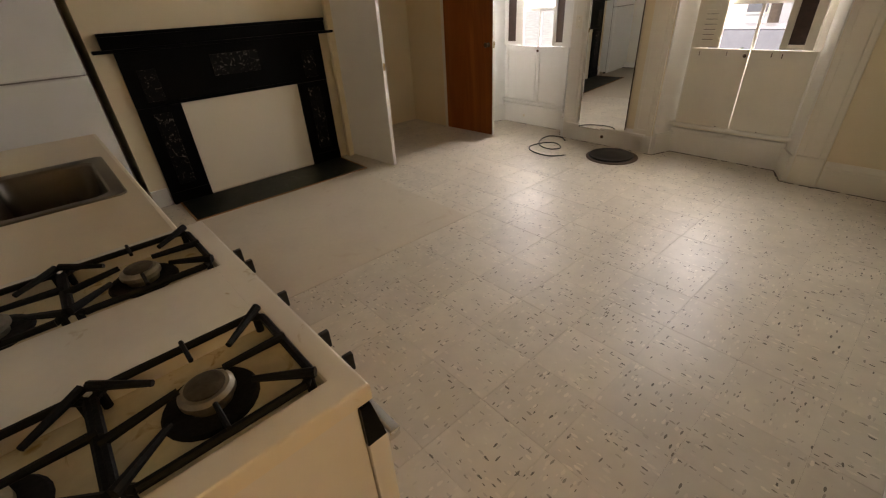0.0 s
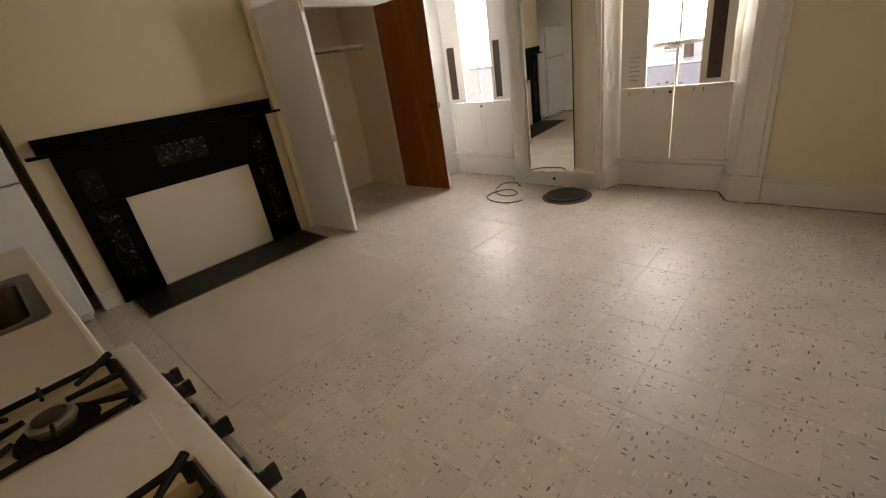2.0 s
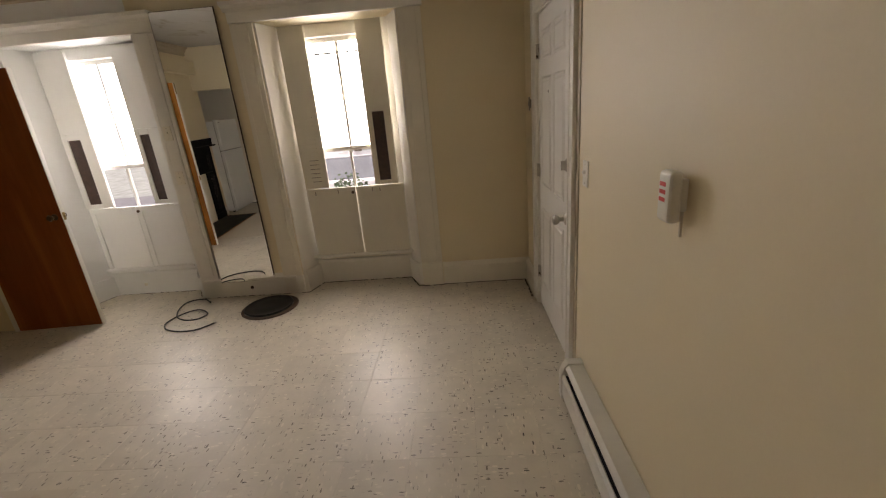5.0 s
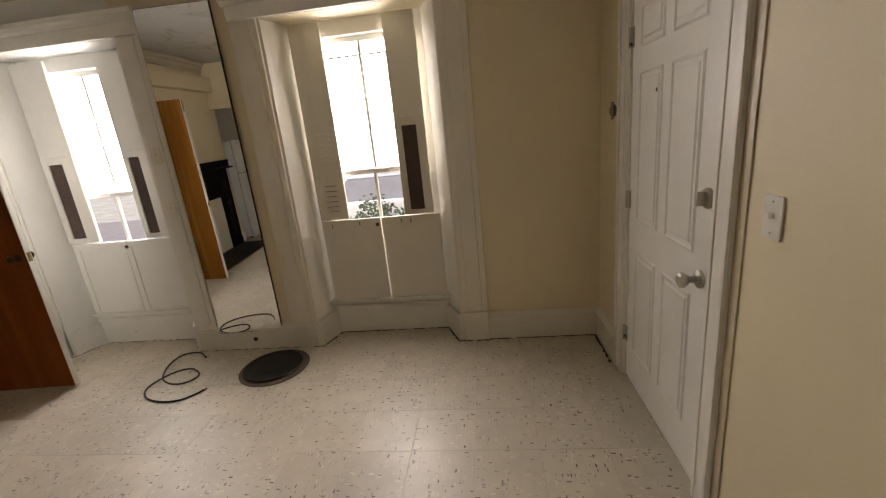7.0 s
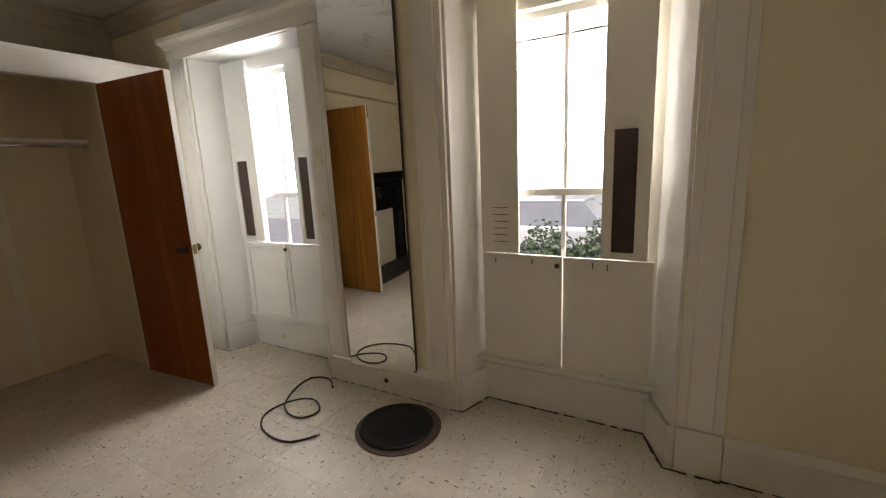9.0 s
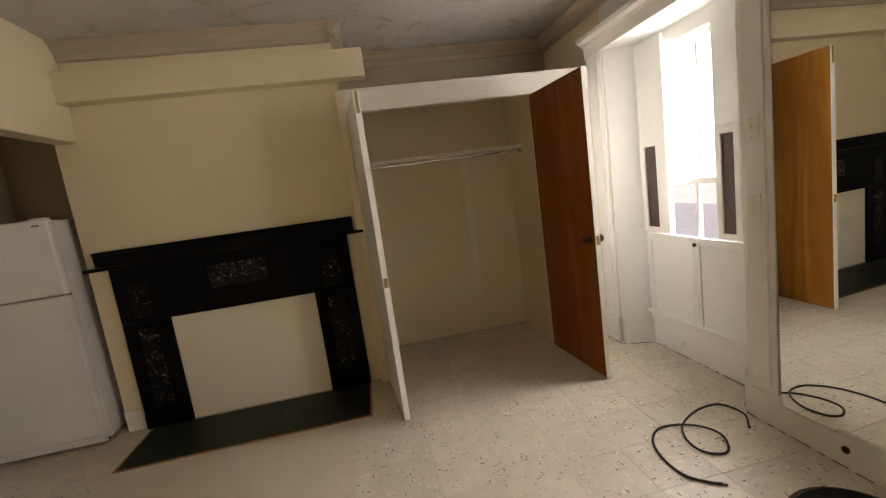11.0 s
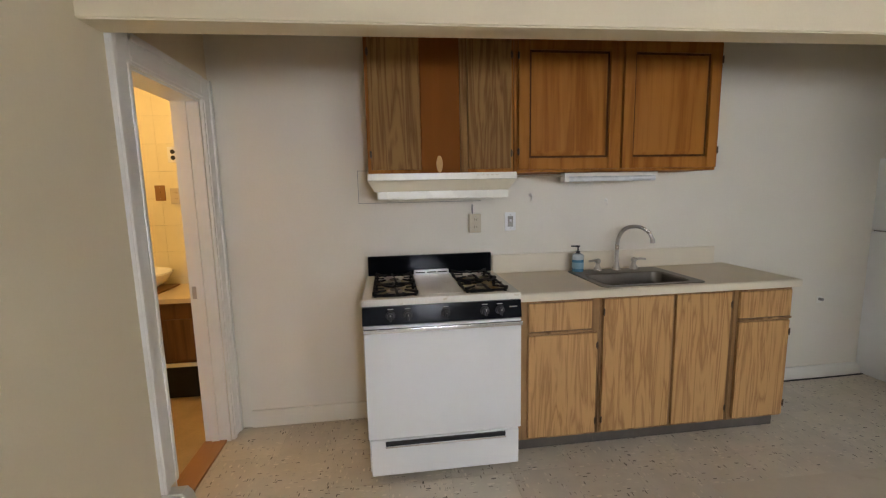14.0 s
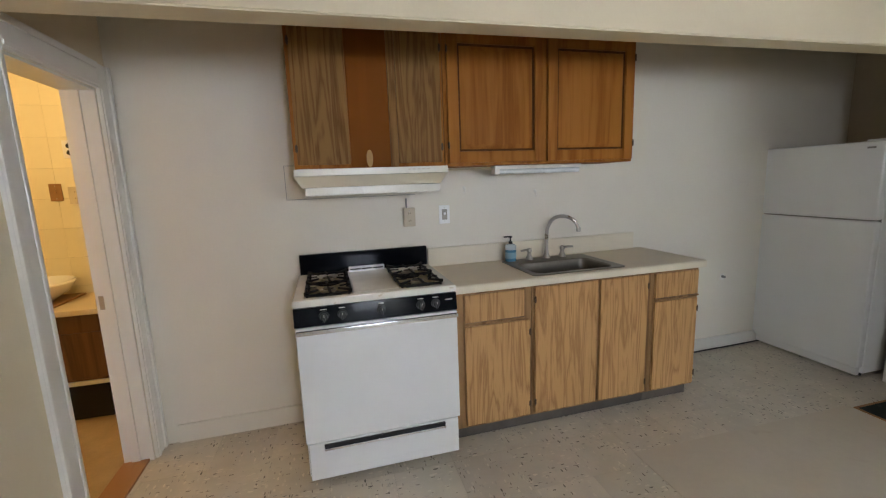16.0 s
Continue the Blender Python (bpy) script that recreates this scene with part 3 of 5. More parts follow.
for k, (a, b, c, d, o0, o1) in enumerate(NICHES):
    bm = B()
    prism(bm, [(a, SOUTH), (d, SOUTH), (c, -4.3), (b, -4.3)], 2.265, CEIL_Z)
    structure("wall_above_window", bm, (CREAM, BRIGHT)[k], "painted wall above the window niche")
    bm = B()
    box(bm, b, c, BACK, -4.3, 0, 0.275)
    box(bm, b, o0, BACK, -4.3, 0.275, 2.265)
    box(bm, o1, c, BACK, -4.3, 0.275, 2.265)
    structure("wall_below_window", bm, (TRIM, BRIGHT)[k], "white painted panelling under the window")
    # reveal linings, brighter paint in the niche beside the closet
    bm = B()
    prism(bm, [(a, SOUTH + 0.001), (a + 0.012, SOUTH + 0.001), (b + 0.012, BACK), (b, BACK)], 0, 2.263)
    prism(bm, [(d, SOUTH + 0.001), (d - 0.012, SOUTH + 0.001), (c - 0.012, BACK), (c, BACK)], 0, 2.263)
    structure("trim_reveal", bm, (TRIM, BRIGHT)[k], "white painted splayed window reveal", category="trim")
    bm = B()
    box(bm, b + 0.014, c - 0.014, BACK, BACK + 0.022, 0.0, 0.20, 0.004)
    box(bm, b + 0.014, c - 0.014, BACK, BACK + 0.032, 0.20, 0.235, 0.006)
    structure("baseboard_window", bm, (TRIM, BRIGHT)[k], "tall moulded baseboard under the window", category="baseboard")

def foot_line(pts, seed, widest, gaps):
    """A thin uneven dark brown line where the baseboard meets the floor."""
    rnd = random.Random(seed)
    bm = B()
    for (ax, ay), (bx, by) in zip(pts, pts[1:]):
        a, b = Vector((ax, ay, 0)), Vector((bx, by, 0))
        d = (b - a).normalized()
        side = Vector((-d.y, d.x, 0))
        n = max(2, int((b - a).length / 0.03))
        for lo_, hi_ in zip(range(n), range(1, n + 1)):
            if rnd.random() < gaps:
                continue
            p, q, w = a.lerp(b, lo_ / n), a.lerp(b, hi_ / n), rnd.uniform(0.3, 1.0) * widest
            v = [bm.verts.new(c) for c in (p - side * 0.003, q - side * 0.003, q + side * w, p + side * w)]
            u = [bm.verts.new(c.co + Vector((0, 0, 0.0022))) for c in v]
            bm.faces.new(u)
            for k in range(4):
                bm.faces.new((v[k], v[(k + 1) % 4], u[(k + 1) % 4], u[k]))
    structure("trim_floor_line", bm, FOOTLINE, "thin uneven dark line along the foot of the baseboard", category="trim")


for k, (a, b, c, d, o0, o1) in enumerate(NICHES):
    bm = B()
    prism(bm, [(a + 0.012, SOUTH), (a + 0.036, SOUTH), (b + 0.036, BACK + 0.02), (b + 0.014, BACK + 0.02)], 0, 0.20)
    prism(bm, [(d - 0.012, SOUTH), (d - 0.036, SOUTH), (c - 0.036, BACK + 0.02), (c - 0.014, BACK + 0.02)], 0, 0.20)
    structure("baseboard_reveal", bm, (TRIM, BRIGHT)[k], "white baseboard along the splayed reveal", category="baseboard")

BASE = [(0, 0), (0.022, 0), (0.022, 0.15), (0.03, 0.155), (0.03, 0.172), (0.014, 0.19), (0.006, 0.205), (0, 0.205)]
bm = B()
extrude_profile(bm, BASE, (-0.29, SOUTH, 0), (0.50, SOUTH, 0), (0, 1, 0))
structure("baseboard_south", bm, SHUTTER, "tall cream moulded baseboard", category="baseboard")
bm = B()
extrude_profile(bm, BASE, (1.86, SOUTH, 0), (2.74, SOUTH, 0), (0, 1, 0))
prism(bm, [(1.80, SOUTH + 0.0), (1.87, SOUTH + 0.024), (1.80, SOUTH + 0.024)], 0, 0.17)
structure("baseboard_pier", bm, TRIM, "tall white baseboard below the mirror", category="baseboard")
bm = B()
extrude_profile(bm, BASE, (0, 0.02, 0), (0, D0 - 0.125, 0), (1, 0, 0))
structure("baseboard_west", bm, SHUTTER, "cream baseboard beside the entrance door", MW, "baseboard")

# broken dark strips laid on the floor along the baseboards
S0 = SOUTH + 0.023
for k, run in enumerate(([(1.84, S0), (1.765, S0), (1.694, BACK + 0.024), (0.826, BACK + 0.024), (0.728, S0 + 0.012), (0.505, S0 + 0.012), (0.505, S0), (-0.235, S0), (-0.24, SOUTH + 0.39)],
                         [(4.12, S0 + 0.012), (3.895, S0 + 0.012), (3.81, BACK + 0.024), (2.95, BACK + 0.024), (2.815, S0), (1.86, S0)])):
    foot_line([(x, y + 0.001) for x, y in run][::-1], 40 + k, (0.012, 0.004)[k], (0.06, 0.45)[k])

# pilaster casings and the entablature over the niches
PIL = ((0.505, 0.685), (1.805, 1.985), (2.60, 2.775), (3.935, 4.12))
for k, (a, b) in enumerate(PIL):
    m_ = (SHUTTER, SHUTTER, TRIM, BRIGHT)[k]
    bm = B()
    box(bm, a, b, SOUTH, SOUTH + 0.022, 0, 2.265, 0.004)
    if k in (0, 3):
        box(bm, a, b, SOUTH, SOUTH + 0.034, 0, 0.22, 0.005)
    n = 1
    for i in range(n):
        c = a + (b - a) * (i + 0.5) / n
        box(bm, c - 0.052, c + 0.052, SOUTH + 0.018, SOUTH + 0.030, 0.222, 2.26, 0.008, 3)
    structure("trim_pilaster", bm, m_, "thickly painted stepped window casing", category="trim")
bm = B()
for a, b, m_ in ((0.49, 1.99, None), (2.59, 4.13, None)):
    box(bm, a, b, SOUTH, SOUTH + 0.03, 2.267, 2.35, 0.005)
    extrude_profile(bm, [(0, 0), (0.03, 0), (0.04, 0.02), (0.075, 0.035), (0.08, 0.06), (0, 0.06)], (a - 0.02, SOUTH, 2.35), (b + 0.02, SOUTH, 2.35), (0, 1, 0))
structure("trim_entablature", bm, TRIM, "white moulded cornice over the window niches", category="trim")


# windows: double-hung sashes, two panes wide
def sash_window(name, x0, x1, paint, label):
    w = thing(name, (0, 0, 0), label, "window")
    w["kind"] = "structure"
    y0, y1 = -4.20, -4.12
    bm = B()
    for a, b, c, d in ((x0, x0 + 0.08, 0.275, 2.265), (x1 - 0.08, x1, 0.275, 2.265), (x0 + 0.08, x1 - 0.08, 2.165, 2.265), (x0 + 0.08, x1 - 0.08, 0.275, 0.31)):
        box(bm, a, b, -4.24, -4.105, c, d, 0.004)
    part("window_frame", bm, paint, w)
    for nm, z0, z1, yy in (("upper_sash", 1.235, 2.165, -4.18), ("lower_sash", 0.31, 1.27, -4.145)):
        bm = B()
        a, b = x0 + 0.081, x1 - 0.081
        box(bm, a, a + 0.045, yy - 0.017, yy + 0.017, z0, z1, 0.004)
        box(bm, b - 0.045, b, yy - 0.017, yy + 0.017, z0, z1, 0.004)
        box(bm, a + 0.045, b - 0.045, yy - 0.017, yy + 0.017, z0, z0 + (0.035 if z0 > 1 else 0.07), 0.004)
        box(bm, a + 0.045, b - 0.045, yy - 0.017, yy + 0.017, z1 - 0.035, z1, 0.004)
        box(bm, (a + b) / 2 - 0.011, (a + b) / 2 + 0.011, yy - 0.014, yy + 0.014, z0 + 0.03, z1 - 0.03, 0.003)
        s = part(nm, bm, paint, w)
        for p, q in ((a + 0.046, (a + b) / 2 - 0.012), ((a + b) / 2 + 0.012, b - 0.046)):
            bm = B()
            box(bm, p, q, yy - 0.002, yy + 0.002, z0 + 0.036, z1 - 0.036)
            g = part("pane", bm, GLASS, s)
            g.visible_shadow = False
    bm = B()
    box(bm, x0 - 0.02, x1 + 0.02, -4.125, -4.03, 0.262, 0.288, 0.006)
    part("window_sill", bm, paint, w)
    return w


sash_window("window_1", 2.95, 3.81, BRIGHT, "tall white double-hung sash window beside the closet")
w2 = sash_window("window_2", 0.80, 1.72, TRIM, "tall white double-hung sash window beside the mirror")
bm = B()
box(bm, 0.881, 1.639, -4.232, -4.222, 2.045, 2.057, 0.002)
part("storm_bar", bm, GASKET, w2, "thin grey storm-window bar")


# interior shutters
def shutter(name, x0, x1, z0, z1, paint, label, y=-4.055, turn=0.0, grille=None, slots=None, stiles=False, pull=None, marks=None):
    """A hinged shutter leaf: board, frame round a brown grille or painted-over louvre, small knob."""
    s = thing(name, pose(x0, y, z0, 0, 0, turn), label, "shutter", "window shutters")
    w, h, th = x1 - x0, z1 - z0, 0.024
    bm = B()
    if grille:
        g0, g1, k0, k1 = grille
        box(bm, 0, w, -th, 0, k1 + 0.0505, h, 0.002)
        part("upper_board", bm, paint, s)
        for nm, a, b, c, d in (("stile", 0, g0, 0, k1 + 0.05), ("stile", g1, w, 0, k1 + 0.05), ("rail", g0, g1, 0, k0), ("rail", g0, g1, k1, k1 + 0.05)):
            bm = B()
            box(bm, a, b, -th, 0.003, c, d, 0.002)
            part(nm, bm, paint, s)
    else:
        box(bm, 0, w, -th, 0, 0, h, 0.003)
        part("board", bm, paint, s)
    if stiles:
        for nm, a, b, c, d in (("stile", 0, 0.045, 0, h), ("stile", w - 0.045, w, 0, h), ("rail", 0.045, w - 0.045, 0, 0.05), ("rail", 0.045, w - 0.045, h - 0.05, h)):
            bm = B()
            box(bm, a, b, 0.0005, 0.011, c, d, 0.003)
            part(nm, bm, paint, s)
    if grille:
        bm = B()
        box(bm, g0, g1, -th, -0.008, k0, k1)
        part("grille", bm, GRILLE, s, "dark brown woven grille")
    if slots:
        g0, g1, k0, k1, n = slots
        for i in range(n):
            z = k0 + (k1 - k0) * i / (n - 1)
            bm = B()
            box(bm, g0, g1, -0.004, 0.005, z - 0.006, z + 0.006, 0.002)
            part("louvre_slat", bm, paint, s)
            if i < 6:
                bm = B()
                box(bm, g0 + 0.005, g1 - 0.005, 0.0, 0.0035, z + 0.010, z + 0.0135)
                part("louvre_gap", bm, RUST, s, "dark gap between slats")
    if marks:
        for x, z in ((marks[0], 0.035), (marks[1], h - 0.04), (marks[0] + 0.06, h - 0.035)):
            bm = B()
            box(bm, x - 0.003, x + 0.003, 0.0, 0.004, z - 0.016, z + 0.016, 0.001)
            part("pin", bm, RUST, s, "small rusty pin")
    if pull:
        bm = B()
        lathe(bm, [(0.006, 0), (0.006, 0.014), (0.013, 0.018), (0.014, 0.026), (0.006, 0.032)], (pull, 0, h - 0.045), (0, 1, 0), 14)
        part("knob", bm, BRONZE, s, "small bronze knob")
    return s


# window beside the mirror
shutter("shutter", 1.483, 1.70, 0.925, 2.25, SHUTTER, "cream upper shutter leaf with painted-over louvre slats", slots=(0.052, 0.148, 0.05, 0.615, 16))
shutter("shutter", 0.845, 1.055, 0.925, 2.25, SHUTTER, "cream upper shutter leaf with dark brown grille", y=-4.035, turn=-1.5, grille=(0.06, 0.163, 0.035, 0.62))
shutter("shutter", 1.248, 1.688, 0.243, 0.918, SHUTTER, "plain cream lower shutter leaf", pull=0.02, marks=(0.10, 0.37))
shutter("shutter", 0.812, 1.239, 0.243, 0.918, SHUTTER, "plain cream lower shutter leaf with light at its edges", turn=0.8, marks=(0.22, 0.21))
# window beside the closet
shutter("shutter", 3.553, 3.828, 0.90, 2.24, BRIGHT, "white upper shutter leaf with brown grille by the closet", grille=(0.105, 0.225, 0.035, 0.62))
shutter("shutter", 2.915, 3.145, 0.90, 2.24, BRIGHT, "white upper shutter leaf with brown grille by the pier", grille=(0.10, 0.19, 0.035, 0.62))
shutter("shutter", 3.345, 3.80, 0.243, 0.89, BRIGHT, "white panelled lower shutter leaf by the closet", stiles=True)
shutter("shutter", 2.918, 3.337, 0.243, 0.89, BRIGHT, "white panelled lower shutter leaf by the pier", stiles=True, pull=0.40)

# tall mirror on the pier
mir = thing("wall_mirror", pose(2.07, SOUTH + 0.010, 0.150, -0.5, 0, 2.2), "tall frameless mirror with dark worn edge on the pier", "mirror")
bm = B()
box(bm, 0, 0.505, -0.006, 0.006, 0, 2.245)
part("backing", bm, BRONZE, mir, "dark worn mirror edge")
bm = B()
box(bm, 0.004, 0.501, 0.0065, 0.010, 0.004, 2.241)
part("mirror_glass", bm, MIRROR, mir)


# ---- doors and casings ----
def casing(name, y0, y1, top, label, width=0.10, m=MW, paint=TRIM, foot=0.0):
    """Moulded casing round an opening of the entrance wall, with jamb linings and stops."""
    c = thing(name, m, label, "door casing")
    c["kind"] = "structure"
    for nm, a, b, z0, z1 in (("side_casing", y0 - width, y0, foot, top + width), ("side_casing", y1, y1 + width, 0, top + width), ("head_casing", y0, y1, top, top + width)):
        bm = B()
        box(bm, 0, 0.018, a, b, z0, z1, 0.004)
        if nm == "head_casing":
            box(bm, 0.016, 0.027, a, b, z1 - 0.03, z1, 0.004)
            box(bm, 0.016, 0.023, a, b, z0 + 0.012, z0 + 0.03, 0.003)
        else:
            out = a if a < y0 - 0.01 else b
            s = 1 if out == a else -1
            box(bm, 0.016, 0.027, out, out + s * 0.03, z0, z1, 0.004)
            box(bm, 0.016, 0.023, (b if s > 0 else a) - s * 0.012, (b if s > 0 else a) - s * 0.03, z0, top, 0.003)
        part(nm, bm, paint, c)
    for nm, x_, a, b, z0, z1 in (("jamb_lining", -0.14, y0 - 0.002, y0 + 0.012, 0, top), ("jamb_lining", -0.14, y1 - 0.012, y1 + 0.002, 0, top),
                                 ("head_lining", -0.14, y0 + 0.012, y1 - 0.012, top - 0.012, top + 0.002),
                                 ("door_stop", -0.10, y0 + 0.012, y0 + 0.024, 0, top - 0.012), ("door_stop", -0.10, y1 - 0.024, y1 - 0.012, 0, top - 0.012)):
        bm = B()
        box(bm, x_, -0.06 if nm == "door_stop" else 0.0, a, b, z0, z1, 0.002)
        part(nm, bm, paint, c)
    return c


casing("door_casing_entrance", D0, D1, DH, "thick white moulded casing of the entrance door", 0.115, paint=TRIM)
bc = casing("door_casing_bathroom", T0, T1, TH, "white moulded casing of the bathroom opening", 0.118, foot=0.214)
bm = B()
box(bm, -0.125, -0.095, T1 - 0.016, T1 - 0.0105, 0.86, 0.93, 0.001)
part("strike_plate", bm, NICKEL, bc, "small worn strike plate")

# entrance door: six raised panels, hinges, deadbolt, knob, spyhole
ed = thing("door_1", MW @ Matrix.Translation((0, D0, 0)), "closed white six-panel entrance door with nickel hardware", "door")
ed["kind"] = "structure"
dw = D1 - D0
bm = B()
box(bm, -0.05, -0.006, 0.013, dw - 0.013, 0.012, DH - 0.014, 0.002)
leaf = part("door_leaf", bm, DOORW, ed)
for a, b in ((0.12, 0.37), (0.45, 0.70)):
    for z0, z1 in ((0.22, 0.80), (0.96, 1.66), (1.76, 1.93)):
        bm = B()
        steps = [(0.0, -0.0075), (0.0, -0.0055), (0.008, 0.0005), (0.016, -0.0048), (0.030, -0.0048), (0.038, 0.0)]
        loops = [[bm.verts.new((x, y, z)) for y, z in ((a + d, z0 + d), (b - d, z0 + d), (b - d, z1 - d), (a + d, z1 - d))] for d, x in steps]
        for lo, hi in zip(loops, loops[1:]):
            for i in range(4):
                bm.faces.new((lo[i], lo[(i + 1) % 4], hi[(i + 1) % 4], hi[i]))
        bm.faces.new(loops[-1]), bm.faces.new(loops[0][::-1])
        part("panel", bm, DOORW, leaf)
for z in (0.28, 1.05, 1.82):
    bm = B()
    cyl(bm, (0.008, 0.012, z - 0.045), (0.008, 0.012, z + 0.045), 0.007, seg=12)
    box(bm, -0.004, 0.003, 0.014, 0.036, z - 0.045, z + 0.045, 0.001)
    part("hinge", bm, NICKEL, ed, "steel butt hinge")
bm = B()
lathe(bm, [(0.036, -0.006), (0.036, 0.004), (0.030, 0.010), (0.020, 0.012)], (0, dw - 0.065, 1.18), (1, 0, 0))
box(bm, 0.008, 0.034, dw - 0.070, dw - 0.060, 1.155, 1.205, 0.003)
part("deadbolt", bm, NICKEL, ed, "nickel deadbolt turn")
bm = B()
lathe(bm, [(0.034, -0.006), (0.034, 0.003), (0.026, 0.009), (0.014, 0.012), (0.012, 0.034), (0.022, 0.042), (0.029, 0.054), (0.028, 0.066), (0.018, 0.072)], (0, dw - 0.085, 0.88), (1, 0, 0))
part("door_knob", bm, NICKEL, ed, "round nickel door knob")
bm = B()
lathe(bm, [(0.009, -0.006), (0.009, 0.0), (0.006, 0.002)], (0, 0.32, 1.565), (1, 0, 0), 14)
part("spyhole", bm, BRONZE, ed, "dark spyhole")
# metal catch on the casing
bm = B()
box(bm, 0.027, 0.031, D0 - 0.20, D0 - 0.165, 1.455, 1.545, 0.001)
lathe(bm, [(0.032, 0.0), (0.032, 0.010), (0.024, 0.022), (0.008, 0.028)], (0.0, D0 - 0.235, 1.50), (1, 0, 0), 18)
solid("door_catch", bm, STEEL, "small domed dark metal door catch on the wall", "door catch", MW)


def flush_door(name, hinge, end, height, face, edge, label, knob_z, knobs, side):
    """A thin flush door that stands open: leaf with its own edge strip, latch plate, hinges, knobs."""
    h, e = Vector((*hinge, 0)), Vector((*end, 0))
    L = (e - h).length
    a = math.degrees(math.atan2(e.y - h.y, e.x - h.x))
    d = thing(name, pose(h.x, h.y, 0.012, 0, 0, a), label, "door")
    d["kind"] = "structure"
    bm = B()
    box(bm, 0, L - 0.004, -0.0175, 0.0175, 0, height, 0.0015)
    part("door_leaf", bm, edge, d, "white painted outer face")
    bm = B()
    box(bm, 0.001, L - 0.005, side * 0.0176, side * 0.0192, 0.002, height - 0.002)
    part("veneer_face", bm, face, d, "wooden veneer inner face")
    bm = B()
    box(bm, L - 0.004, L, -0.0175, 0.0175, 0, height, 0.001)
    part("door_edge", bm, edge, d, "white painted door edge")
    bm = B()
    box(bm, L, L + 0.0015, -0.012, 0.012, knob_z - 0.03, knob_z + 0.03)
    cyl(bm, (L, 0, knob_z), (L + 0.009, 0, knob_z), 0.007, seg=10)
    part("latch_plate", bm, BRASS, d, "dull brass latch plate")
    for z in (0.22, height - 0.10):
        bm = B()
        cyl(bm, (-0.006, 0.02, z - 0.04), (-0.006, 0.02, z + 0.04), 0.006, seg=10)
        part("hinge", bm, BRASS, d)
    else_bolt = not knobs
    if else_bolt:
        bm = B()
        box(bm, L, L + 0.0012, -0.009, 0.009, height - 0.13, height - 0.005)
        part("flush_bolt", bm, BRASS, d, "brass flush bolt plate")
    if knobs:
        for s in (-1, 1):
            bm = B()
            lathe(bm, [(0.026, 0.0), (0.024, 0.006), (0.010, 0.010), (0.010, 0.028), (0.022, 0.036), (0.026, 0.046), (0.020, 0.056)], (L - 0.06, s * 0.0175, knob_z), (0, s, 0), 20)
            part("door_knob", bm, BRONZE, d, "aged bronze knob")
    return d


flush_door("door_2", (4.145, -1.975), (3.473, -2.037), 2.035, GOLDEN, DOORW, "open closet door, white outside and golden wood inside", 0.90, False, 1)
flush_door("door_3", (4.135, -3.375), (3.430, -3.425), 2.035, MAHOG, DOORW, "open red-brown wooden closet door with white edge", 0.95, True, -1)

# ---- closet fittings ----
rod = thing("closet_rod", (4.52, -2.7, 1.68), "chrome closet rod under a white board", "closet rod")
bm = B()
cyl(bm, (0, 0.72, -0.012), (0, -0.69, -0.012), 0.014)
part("rod", bm, CHROME, rod)
bm = B()
box(bm, -0.035, 0.03, -0.695, 0.74, 0.012, 0.034, 0.003)
part("board", bm, TRIM, rod, "narrow white painted board")
for y in (0.735, -0.69):
    bm = B()
    cyl(bm, (0, y - 0.01, -0.012), (0, y + 0.01, -0.012), 0.03)
    part("rod_flange", bm, CHROME, rod)

# ---- fireplace ----
fp = thing("fireplace", (EAST, -1.0, 0), "black marbled slate fireplace mantel closed with a cream board", "fireplace")
Y = lambda y: y + 1.0
for nm, y0, y1 in (("pilaster", -0.505, -0.195), ("pilaster", -1.815, -1.515)):
    bm = B()
    box(bm, -0.035, -0.001, Y(y0), Y(y1), 0, 0.79, 0.004)
    box(bm, -0.045, -0.001, Y(y0) - 0.0, Y(y1), 0.0, 0.10, 0.005)
    p = part(nm, bm, SLATE, fp)
    for z0, z1 in ((0.16, 0.74), (0.83, 1.06)):
        bm = B()
        c = (Y(y0) + Y(y1)) / 2
        box(bm, -0.041, -0.034, c - 0.062, c + 0.062, z0, z1, 0.003)
        part("marbled_panel", bm, MARBLED, p, "dull marbled inset panel")
bm = B()
box(bm, -0.035, -0.001, Y(-1.815), Y(-0.195), 0.792, 1.19, 0.004)
box(bm, -0.042, -0.001, Y(-1.515), Y(-0.505), 0.792, 0.82, 0.004)
fr_ = part("frieze", bm, SLATE, fp)
bm = B()
box(bm, -0.043, -0.034, Y(-1.21), Y(-0.82), 0.955, 1.115, 0.003)
part("tablet", bm, TABLET, fr_, "greyed marble centre tablet")
bm = B()
box(bm, -0.085, -0.001, Y(-1.945), Y(-0.07), 1.19, 1.212, 0.004)
part("ledge", bm, SLATE, fp)
bm = B()
box(bm, -0.06, -0.001, Y(-1.875), Y(-0.135), 1.212, 1.295, 0.003)
box(bm, -0.07, -0.001, Y(-1.875), Y(-0.135), 1.295, 1.318, 0.004)
part("mantel_shelf", bm, SLATE, fp)
bm = B()
box(bm, -0.018, -0.001, Y(-1.512), Y(-0.508), 0.008, 0.789, 0.002)
part("cover_board", bm, COVER, fp, "cream painted board over the firebox")
hearth = thing("hearth", (EAST, -1.0, 0), "dark green slate hearth with a thin wooden border", "hearth")
bm = B()
box(bm, -0.545, -0.04, Y(-1.80), Y(-0.245), 0.0, 0.007, 0.001)
part("slab", bm, HEARTH, hearth)
